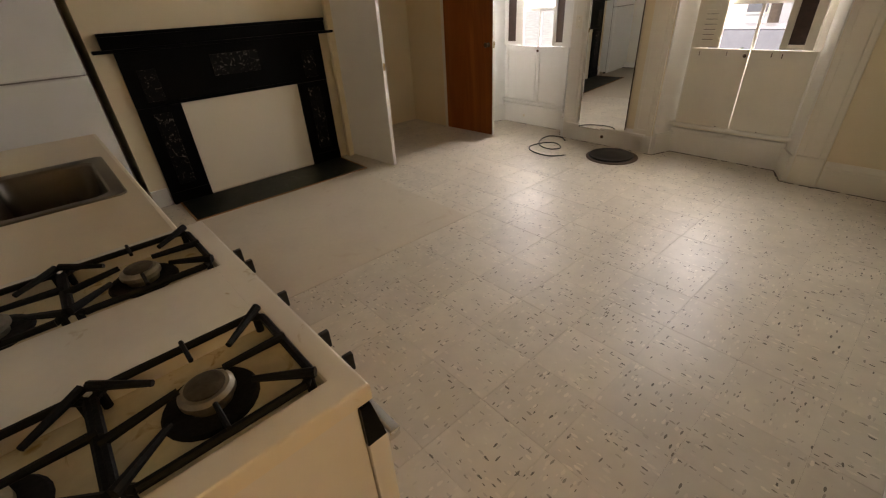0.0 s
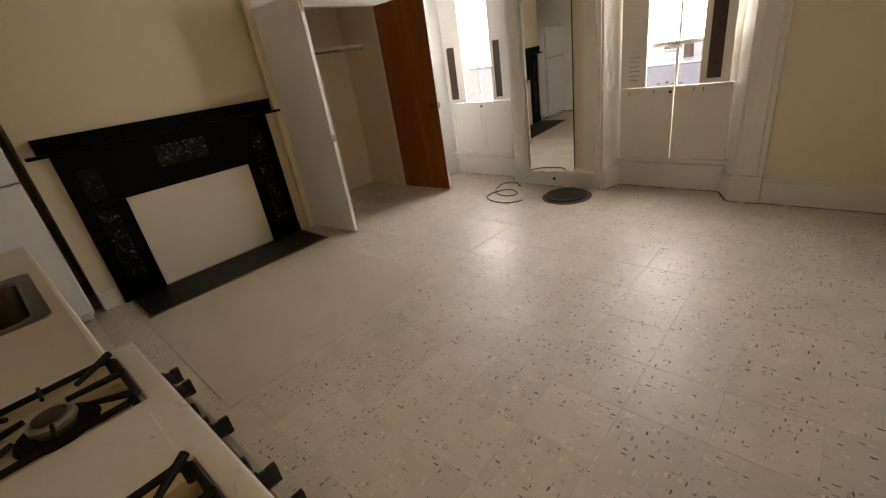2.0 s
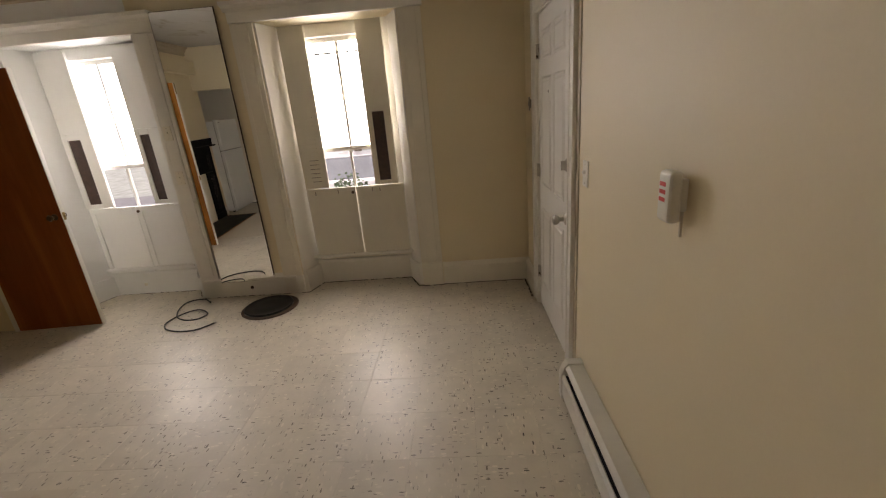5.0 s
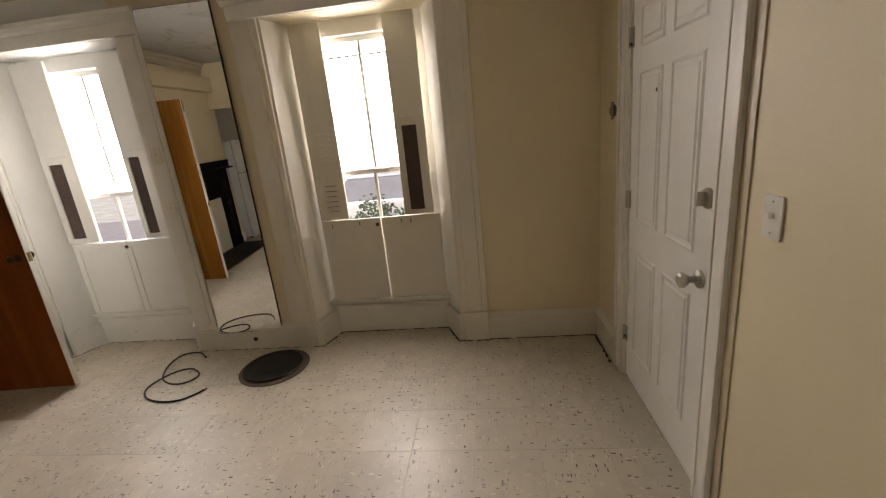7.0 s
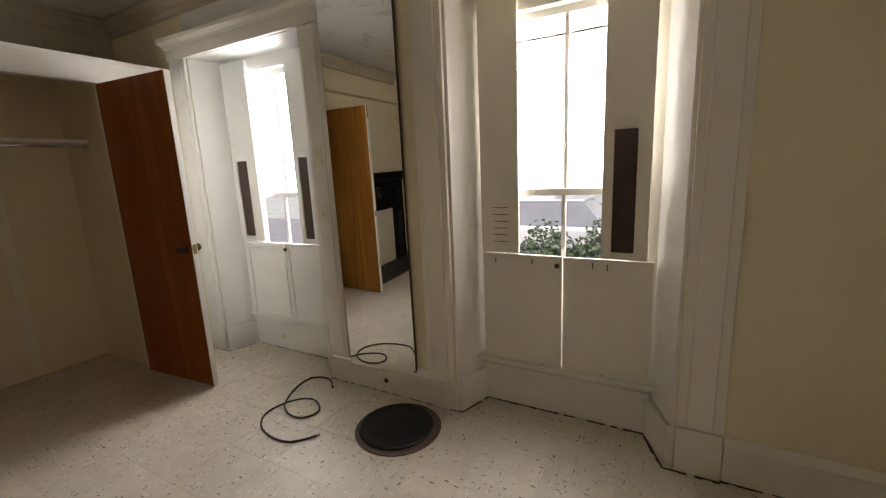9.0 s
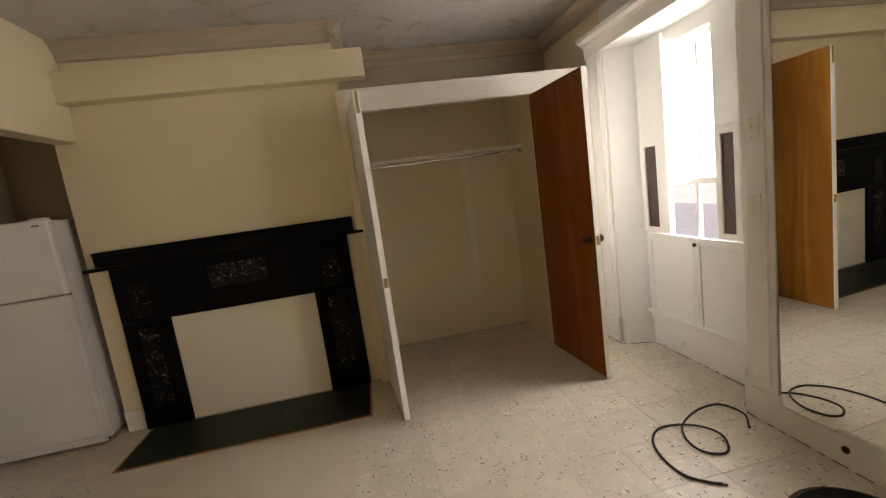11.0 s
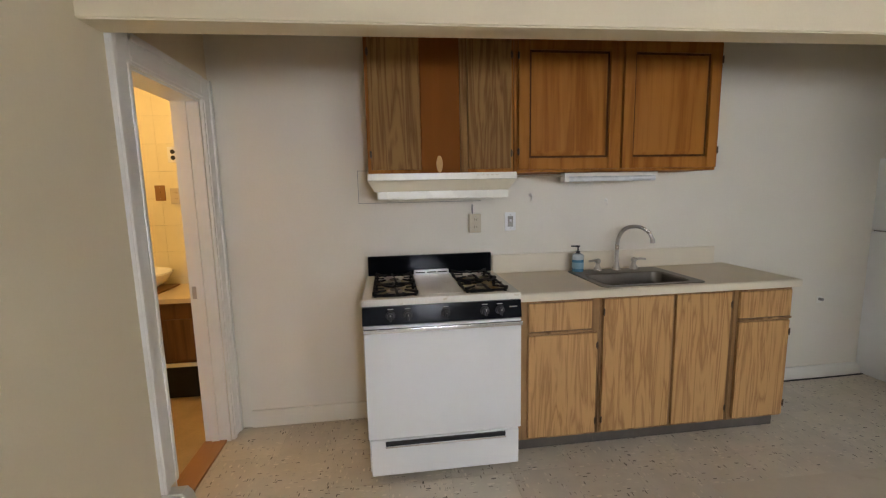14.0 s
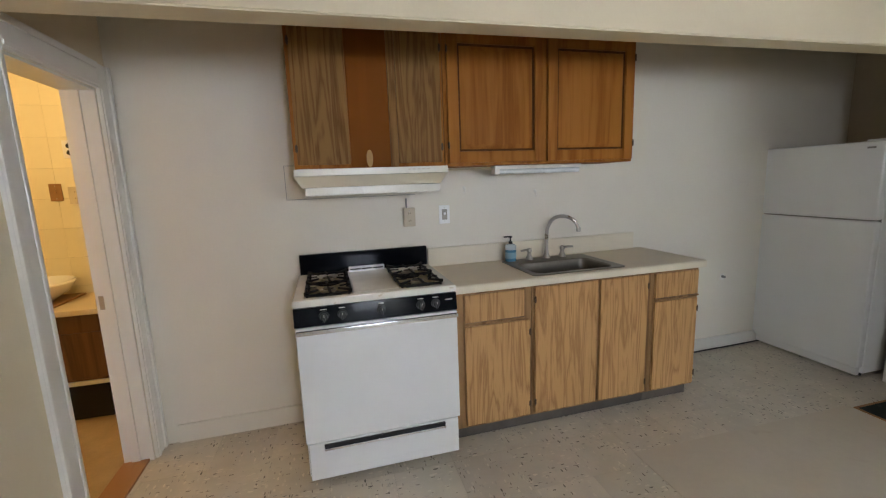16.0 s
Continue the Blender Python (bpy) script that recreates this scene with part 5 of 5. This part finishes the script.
# refrigerator, its front towards the entrance
rf = thing("refrigerator", pose(4.05, 0.010, 0, 0, 0, 0.6), "white top-freezer refrigerator in the kitchen corner", "refrigerator")
bm = B()
box(bm, 0.065, 0.72, 0.004, 0.742, 0.03, 1.572, 0.006)
part("body", bm, FRIDGE, rf)
bm = B()
box(bm, 0.0, 0.058, 0, 0.746, 1.084, 1.585, 0.014, 3)
fd = part("freezer_door", bm, FRIDGE, rf)
bm = B()
box(bm, 0.0, 0.058, 0, 0.746, 0.075, 1.074, 0.014, 3)
md = part("main_door", bm, FRIDGE, rf)
bm = B()
box(bm, 0.0585, 0.0645, 0.01, 0.736, 0.085, 1.575)
part("gasket", bm, GASKET, rf, "grey door gasket")
bm = B()
box(bm, 0.012, 0.058, 0.04, 0.73, 1.0745, 1.0835)
part("door_gap", bm, GASKET, rf)
bm = B()
box(bm, -0.002, 0.001, 0.05, 0.095, 1.540, 1.552, 0.0005)
part("badge", bm, GASKET, fd, "small grey badge")
bm = B()
box(bm, 0.03, 0.06, 0.02, 0.73, 0.015, 0.068, 0.004)
part("kick_grille", bm, FRIDGE, rf)
for y in (0.05, 0.65):
    bm = B()
    cyl(bm, (0.10, y, 0), (0.10, y, 0.03), 0.02, seg=14)
    cyl(bm, (0.62, y, 0), (0.62, y, 0.03), 0.02, seg=14)
    part("foot", bm, BLACKPL, rf)
bm = B()
box(bm, 0.012, 0.085, 0.03, 0.11, 1.585, 1.597, 0.004)
part("hinge_cover", bm, FRIDGE, rf)
bm = B()
tube(bm, [(2.78, -0.03, 0.008), (3.0, -0.024, 0.008), (3.2, -0.045, 0.008), (3.45, -0.03, 0.008), (3.75, -0.028, 0.008), (4.04, -0.022, 0.008), (4.3, -0.018, 0.008)], 0.006, 8, 6)
solid("power_cord", bm, RUBBER, "black refrigerator cord along the kitchen wall", "power cord", MK)

# ---- entrance side ----
ht = thing("baseboard_heater", MW @ Matrix.Translation((0, 1.62, 0)), "long cream baseboard heater along the wall", "baseboard heater")
HL = 2.10
bm = B()
extrude_profile(bm, [(0.0, 0.02), (0.004, 0.02), (0.004, 0.205), (0.076, 0.205), (0.094, 0.186), (0.094, 0.180), (0.075, 0.197), (0.0, 0.197)], (0.001, 0.03, 0), (0.001, HL - 0.03, 0), (1, 0, 0))
part("top_cover", bm, HEATER, ht)
bm = B()
extrude_profile(bm, [(0.106, 0.025), (0.110, 0.025), (0.112, 0.135), (0.100, 0.150), (0.096, 0.148), (0.107, 0.134)], (0.001, 0.03, 0), (0.001, HL - 0.03, 0), (1, 0, 0))
part("front_cover", bm, HEATER, ht)
bm = B()
box(bm, 0.010, 0.092, 0.04, HL - 0.04, 0.05, 0.140)
part("fin_core", bm, DARK, ht, "dark finned heating core")
bm = B()
box(bm, 0.078, 0.086, 0.03, HL - 0.03, 0.160, 0.178, 0.002)
part("damper", bm, ALUFIN, ht, "grey damper flap")
for y0, y1 in ((0.0, 0.05), (HL - 0.05, HL)):
    bm = B()
    extrude_profile(bm, [(0.0, 0.0), (0.114, 0.0), (0.116, 0.142), (0.098, 0.190), (0.080, 0.212), (0.0, 0.212)], (0.001, y0, 0), (0.001, y1, 0), (1, 0, 0))
    part("end_cap", bm, HEATER, ht)

al = thing("door_chime_device", MW @ Matrix.Translation((0, 2.465, 1.252)), "white wall device with red mark and hanging plug", "wall device")
bm = B()
box(bm, 0.0, 0.02, -0.018, 0.018, -0.04, 0.045, 0.003)
part("bracket", bm, PLATE, al)
bm = B()
box(bm, 0.020, 0.056, -0.034, 0.034, -0.068, 0.068, 0.014, 3)
bd = part("case", bm, PLATE, al)
bm = B()
for z in (-0.012, 0.008, 0.028):
    box(bm, 0.0555, 0.0565, -0.020, 0.012, z, z + 0.011, 0.0004)
part("red_mark", bm, REDMARK, bd, "red printed mark")
bm = B()
box(bm, 0.004, 0.010, 0.005, 0.013, -0.11, -0.04, 0.001)
part("tab", bm, ALMOND, al, "thin hanging tab")

WALLPLATE = pose(0, 0, 0, 0, 0, 90)
plate("light_switch", MW @ Matrix.Translation((0.001, 1.63, 1.185)) @ WALLPLATE, 0.072, 0.117, PLATE, "white toggle switch beside the entrance door", "light switch")
bm = B()
box(bm, 0.0, 0.006, D1 + 0.117, D1 + 0.16, 0, 2.15, 0.001)
structure("trim_door_filler", bm, ALMOND, "unpainted tan strip beside the door casing", MW, "trim")

# switch plates painted over on the pier, by the window beside the closet
for z in (1.51, 1.14):
    plate("light_switch", Matrix.Translation((2.69, SOUTH + 0.034, z)) @ pose(0, 0, 0, 0, 0, 180), 0.07, 0.115, SHUTTER, "painted-over switch on the pier casing", "light switch")
for x, z in ((2.30, 0.085), (3.50, 0.10)):
    bm = B()
    lathe(bm, [(0.016, 0), (0.016, 0.006), (0.008, 0.010)], (0, 0, 0), (0, 1, 0), 14)
    solid("pipe_stub", bm, SHUTTER if x > 3 else BRONZE, "small capped pipe stub on the baseboard", "pipe stub", Matrix.Translation((x, (SOUTH + 0.023) if x < 3 else BACK + 0.023, z)))

# black lid and loose cable on the floor
ld = thing("round_lid", (2.02, -3.565, 0), "round black lid with rusty brown rim on the floor", "lid")
bm = B()
lathe(bm, [(0.236, 0.0), (0.238, 0.006), (0.230, 0.010), (0.20, 0.011)], (0, 0, 0.001), seg=48)
part("rim_plate", bm, RUST, ld, "rusty brown rim plate")
bm = B()
lathe(bm, [(0.205, 0.012), (0.207, 0.020), (0.198, 0.026), (0.160, 0.023), (0.120, 0.027), (0.05, 0.029)], (0.008, 0.004, 0.001), seg=48)
part("lid_disc", bm, LIDBLACK, ld)

cb = thing("loose_cable", (2.655, -3.475, 0.008), "loose black cable coiled on the floor", "cable")
bm = B()
# a lazy loop: enters by the pier, winds once round and trails off
CABLE = [(0.02, -0.27), (0.12, -0.34), (0.24, -0.30), (0.235, -0.15), (0.15, 0.01), (0.04, 0.08), (-0.06, 0.08), (-0.11, 0.01), (-0.08, -0.05),
         (0.0, -0.085), (0.09, -0.05), (0.165, 0.04), (0.165, 0.15), (0.08, 0.24), (-0.05, 0.28), (-0.17, 0.27), (-0.24, 0.21), (-0.27, 0.16)]
tube(bm, [(x, y, 0.0 if i not in (9, 10) else 0.011) for i, (x, y) in enumerate(CABLE)], 0.0058, 10, 7)
part("cord", bm, RUBBER, cb)
bm = B()
cyl(bm, (-0.268, 0.165, 0.0), (-0.276, 0.148, 0.0), 0.007, seg=10)
part("connector", bm, NICKEL, cb, "bare metal connector")
bm = B()
cyl(bm, (0.024, -0.273, 0.0), (0.008, -0.262, 0.0), 0.0075, seg=10)
part("connector", bm, BLACKPL, cb)

# worn sheet-vinyl patch in front of the hearth
bm = B()
box(bm, 2.13, 3.638, -1.72, -0.20, -0.003, 0.0035, 0.001)
tagged(new("floor_patch", finish("floor_patch", bm, PATCH)), "plain worn beige vinyl sheet before the hearth", "floor patch", kind="structure")

# ---- bathroom seen through the opening ----
bm = B()
box(bm, -2.0, -0.44, -0.35, 1.80, -0.25, 0.0)
structure("floor_bathroom", bm, BATHFLOOR, "tan sheet vinyl bathroom floor", category="floor")
bm = B()
box(bm, -2.1, -0.48, -0.45, -0.35, 0, 2.45)
box(bm, -2.1, -2.0, -0.35, 1.86, 0, 2.45)
box(bm, -0.48, -0.36, 0.80, 1.86, 0, 2.45)
structure("wall_bathroom", bm, TILEW, "yellow-lit bathroom wall")
bm = B()
box(bm, -2.0, -0.48, 1.52, 1.62, 0, 2.45)
structure("wall_bathroom_tiled", bm, SUBFLOOR, "glazed cream tile wall of the bathroom")
bathwall = bpy.data.objects["wall_bathroom_tiled"]
bm = B()
box(bm, -2.1, -0.40, -0.45, 1.86, 2.45, 2.55)
structure("ceiling_bathroom", bm, TILEW, "cream bathroom ceiling", category="ceiling")
bm = B()
box(bm, -0.145, -0.02, T0 + 0.012, T1 - 0.012, -0.001, 0.014, 0.004)
structure("trim_threshold", bm, THRESH, "worn brown wooden threshold", MW, "trim")

vn = thing("vanity_unit", (-1.95, 1.03, 0), "dark wooden bathroom vanity with a tan top", "vanity")
bm = B()
box(bm, 0, 1.46, 0.02, 0.482, 0.28, 0.715, 0.003)
part("body", bm, VANITY, vn)
bm = B()
box(bm, -0.0, 1.46, -0.02, 0.482, 0.716, 0.75, 0.005)
part("top", bm, LAMINATE, vn, "tan laminate top")
bm = B()
box(bm, 0.0, 1.46, 0.0, 0.02, 0.265, 0.29, 0.003)
part("bottom_rail", bm, TRIM, vn, "white bottom rail")
bm = B()
box(bm, 0.03, 1.43, 0.10, 0.47, 0.0, 0.265)
part("plinth", bm, DARK, vn)
for x in (0.05, 0.75):
    bm = B()
    box(bm, x, x + 0.64, 0.002, 0.02, 0.31, 0.60, 0.004)
    part("cabinet_door", bm, VANITY, vn)
bs = thing("wash_basin", (-1.19, 1.27, 0.75), "white ceramic wash basin standing on the vanity", "wash basin")
bm = B()
lathe(bm, [(0.10, 0.0), (0.12, 0.02), (0.20, 0.075), (0.235, 0.13), (0.228, 0.14), (0.20, 0.11), (0.10, 0.04)], seg=36)
part("bowl", bm, ENAMEL, bs)
bm = B()
box(bm, -0.16, 0.20, -0.18, 0.20, -0.0, 0.012, 0.003)
part("base_board", bm, TAN, bs, "tan board under the basin")
plate("wall_outlet", Matrix.Translation((-0.962, 1.511, 1.731)), 0.075, 0.115, PLATE, "cream bathroom outlet with dark sockets", "outlet", "dark_outlet")
plate("light_switch", Matrix.Translation((-1.08, 1.511, 1.45)), 0.072, 0.115, TAN, "tan wooden switch plate in the bathroom", "light switch")
plate("wall_outlet", Matrix.Translation((-0.955, 1.511, 1.427)), 0.085, 0.115, ALMOND, "almond surface outlet in the bathroom", "outlet", "outlet", 0.03)
bm = B()
lathe(bm, [(0.09, 0), (0.11, -0.02), (0.10, -0.07), (0.05, -0.09)], (-1.0, 0.6, 2.449), seg=24)
solid("ceiling_light", bm, plain("lamp_glass", (0.9, 0.8, 0.6), 0.4, emit=(1.0, 0.7, 0.3), power=4.0), "round glowing bathroom ceiling light", "ceiling light")

# ---- outdoors, seen through the windows ----
GRASS = mat("winter_lawn", (0.27, 0.30, 0.28), 0.9, var=0.3, scale=2, fine=20, bump=0.3)
ASPHALT = mat("street_asphalt", (0.16, 0.165, 0.175), 0.8, var=0.15, scale=2, fine=40, bump=0.2)
CONCRETE = mat("pale_concrete", (0.36, 0.37, 0.36), 0.8, var=0.1, scale=2, fine=30, bump=0.2)
LEAF = mat("hedge_leaf", (0.06, 0.10, 0.05), 0.6, var=0.4, scale=6, fine=30, bump=0.0)
BARK = mat("tree_bark", (0.10, 0.08, 0.06), 0.85, var=0.3, scale=6, fine=40, bump=0.5)
SIDING = mat("pale_clapboard", (0.68, 0.72, 0.74), 0.6, var=0.05, scale=2, fine=20, bump=0.1)
ROOF = mat("grey_shingles", (0.25, 0.26, 0.28), 0.8, var=0.2, scale=4, fine=30, bump=0.3)
CARPAINT = mat("silver_car_paint", (0.62, 0.65, 0.68), 0.3, 0.3, var=0.03, scale=3, fine=30, bump=0.0, coat=0.8)
CARGLASS = mat("dark_car_glass", (0.16, 0.18, 0.20), 0.12, var=0.1, scale=3, fine=20, bump=0.0, coat=0.5)
TYRE = mat("tyre_rubber", (0.02, 0.02, 0.02), 0.7, var=0.1, scale=8, fine=40, bump=0.1)
G = -0.9
bm = B()
box(bm, -400, 400, -600, -4.3, G - 0.3, G)
structure("ground", bm, GRASS, "lawn outside the house", category="ground")
bm = B()
box(bm, -200, 200, -17.0, -10.0, G, G + 0.02)
structure("road", bm, ASPHALT, "grey asphalt street", category="road")
bm = B()
box(bm, -200, 200, -9.8, -5.6, G, G + 0.10, 0.01)
structure("pavement", bm, CONCRETE, "pale concrete pavement with kerb", category="pavement")


def leaves(name, centres, radius, count, size, seed):
    rnd = random.Random(seed)
    verts, faces = [], []
    for _ in range(count):
        c = Vector(rnd.choice(centres))
        d = Vector((rnd.gauss(0, 1), rnd.gauss(0, 1), rnd.gauss(0, 1))).normalized() * radius * (0.5 + 0.5 * rnd.random())
        p = c + d
        a = Vector((rnd.uniform(-1, 1), rnd.uniform(-1, 1), rnd.uniform(-1, 1))).normalized() * size
        b = a.cross(Vector((rnd.uniform(-1, 1), rnd.uniform(-1, 1), rnd.uniform(-1, 1)))).normalized() * size * 0.6
        n = len(verts)
        verts += [tuple(p - a), tuple(p + b), tuple(p + a), tuple(p - b)]
        faces.append((n, n + 1, n + 2, n + 3))
    me = bpy.data.meshes.new(name)
    me.from_pydata(verts, [], faces)
    me.materials.append(LEAF)
    return me


hg = new("hedge", leaves("hedge", [(x * 0.35 - 4.0, -10.3 + 0.2 * math.sin(x * 1.7), G + 0.35 + 0.4 * (x % 3) / 2) for x in range(22)], 0.45, 6000, 0.05, 3))
tagged(hg, "clipped green hedge before the street", "hedge", kind="stuff")
for tx, ty, th, sd in ((-1.6, -14.5, 8.0, 5), (5.5, -22.0, 9.0, 6)):
    tr = thing("street_tree", (tx, ty, G), "leafy street tree behind the pavement", "tree", "street trees")
    rnd = random.Random(sd)
    bm = B()
    tube(bm, [(0, 0, 0), (0.05, 0, th * 0.25), (-0.05, 0.05, th * 0.5), (0.1, 0, th * 0.85)], (0.22, 0.05), 10, 4)
    tips = []
    for k in range(14):
        a, z = rnd.uniform(0, 6.28), th * rnd.uniform(0.28, 0.75)
        L = rnd.uniform(1.2, 2.2)
        tip = (L * math.cos(a), L * math.sin(a), z + rnd.uniform(0.5, 1.5))
        tube(bm, [(0, 0, z), (tip[0] * 0.5, tip[1] * 0.5, z + 0.4), tip], (0.07, 0.02), 7, 3)
        tips += [tip, (tip[0] * 0.6, tip[1] * 0.6, tip[2] - 0.1)]
    part("trunk", bm, BARK, tr)
    cr = new("crown", leaves("crown", tips, 0.8, 6000, 0.09, sd))
    cr.parent = tr
for cx, sd in ((3.4, 1), (-2.4, 2)):
    car = thing("parked_car", (cx, -12.4, G + 0.02), "silver car parked at the kerb", "car", "parked cars")
    bm = B()
    box(bm, -2.1, 2.1, -0.85, 0.85, 0.28, 0.82, 0.12, 3)
    part("body", bm, CARPAINT, car)
    bm = B()
    lo = [bm.verts.new(p) for p in ((-1.35, -0.78, 0.80), (1.25, -0.78, 0.80), (1.25, 0.78, 0.80), (-1.35, 0.78, 0.80))]
    hi = [bm.verts.new(p) for p in ((-0.85, -0.62, 1.38), (0.65, -0.62, 1.38), (0.65, 0.62, 1.38), (-0.85, 0.62, 1.38))]
    bm.faces.new(hi)
    for i in range(4):
        bm.faces.new((lo[i], lo[(i + 1) % 4], hi[(i + 1) % 4], hi[i]))
    part("glasshouse", bm, CARGLASS, car, "dark car windows")
    bm = B()
    box(bm, -0.88, 0.68, -0.64, 0.64, 1.37, 1.42, 0.02)
    part("roof", bm, CARPAINT, car)
    for x in (-1.3, 1.3):
        for y in (-0.80, 0.80):
            bm = B()
            cyl(bm, (x, y - 0.09, 0.32), (x, y + 0.09, 0.32), 0.32, seg=24)
            w = part("wheel", bm, TYRE, car)
            bm = B()
            cyl(bm, (x, y - 0.095, 0.32), (x, y + 0.095, 0.32), 0.19, seg=18)
            part("rim", bm, CHROME, w)
for hx, w in ((-3.5, 9.0), (8.5, 10.0)):
    hs = thing("house", (hx, -30, G), "pale clapboard house across the street", "house", "houses across the street")
    bm = B()
    box(bm, -w / 2, w / 2, -4, 4, 0, 6.2)
    part("wall", bm, SIDING, hs)
    bm = B()
    prism(bm, [(-w / 2 - 0.3, -4.3), (w / 2 + 0.3, -4.3), (w / 2 + 0.3, 4.3), (-w / 2 - 0.3, 4.3)], 6.2, 8.6)
    for v in bm.verts:
        if v.co.z > 7:
            v.co.y *= 0.02
    part("roof", bm, ROOF, hs)
    for i in range(4):
        for z in (1.0, 3.9):
            x = -w / 2 + w * (i + 0.5) / 4
            bm = B()
            box(bm, x - 0.5, x + 0.5, 4.0, 4.06, z, z + 1.5, 0.02)
            wd = part("window", bm, TRIM, hs)
            bm = B()
            box(bm, x - 0.42, x + 0.42, 4.05, 4.07, z + 0.08, z + 1.42)
            part("pane", bm, CARGLASS, wd)

# ---- pieces: bathroom wall tiles and floor tiles ----
bm = B()
box(bm, -0.1004, 0.1004, -0.006, 0, -0.1004, 0.1004, 0.0008, 1)
wall_tile = finish("wall_tile", bm, TILEW, 0)
for i in range(6):
    for j in range(11):
        o = new("wall_tile", wall_tile)
        o.parent = bathwall
        o.location = (-1.58 + 0.2015 * i, 1.519, 0.30 + 0.2015 * j)
TILE = 0.3085
bm = B()
h = TILE / 2 - 0.0004
box(bm, -h, h, -h, h, -0.004, 0.0, 0.0006, 1)
floor_tile = finish("floor_tile", bm, CHIPS, 0)
rnd = random.Random(11)
for i in range(-4, 19):
    for j in range(-12, 16):
        x, y = 0.60 + TILE * (i + 0.5) - 0.004, -2.752 + TILE * (j + 0.5 + 8) - 0.0
        x -= TILE * 3
        y -= TILE * 4
        if x < -0.50 or x > 5.05 or y > 0.98 or y < -4.25:
            continue
        if 2.13 + TILE / 2 < x < 3.638 - TILE / 2 and -1.72 + TILE / 2 < y < -0.20 - TILE / 2:
            continue
        o = new("floor_tile", floor_tile)
        o.parent = floor
        o.matrix_local = pose(x, y, rnd.uniform(-0.0004, 0.0004), 0, 0, 90 * ((i + j) % 2) + 180 * rnd.randint(0, 1))
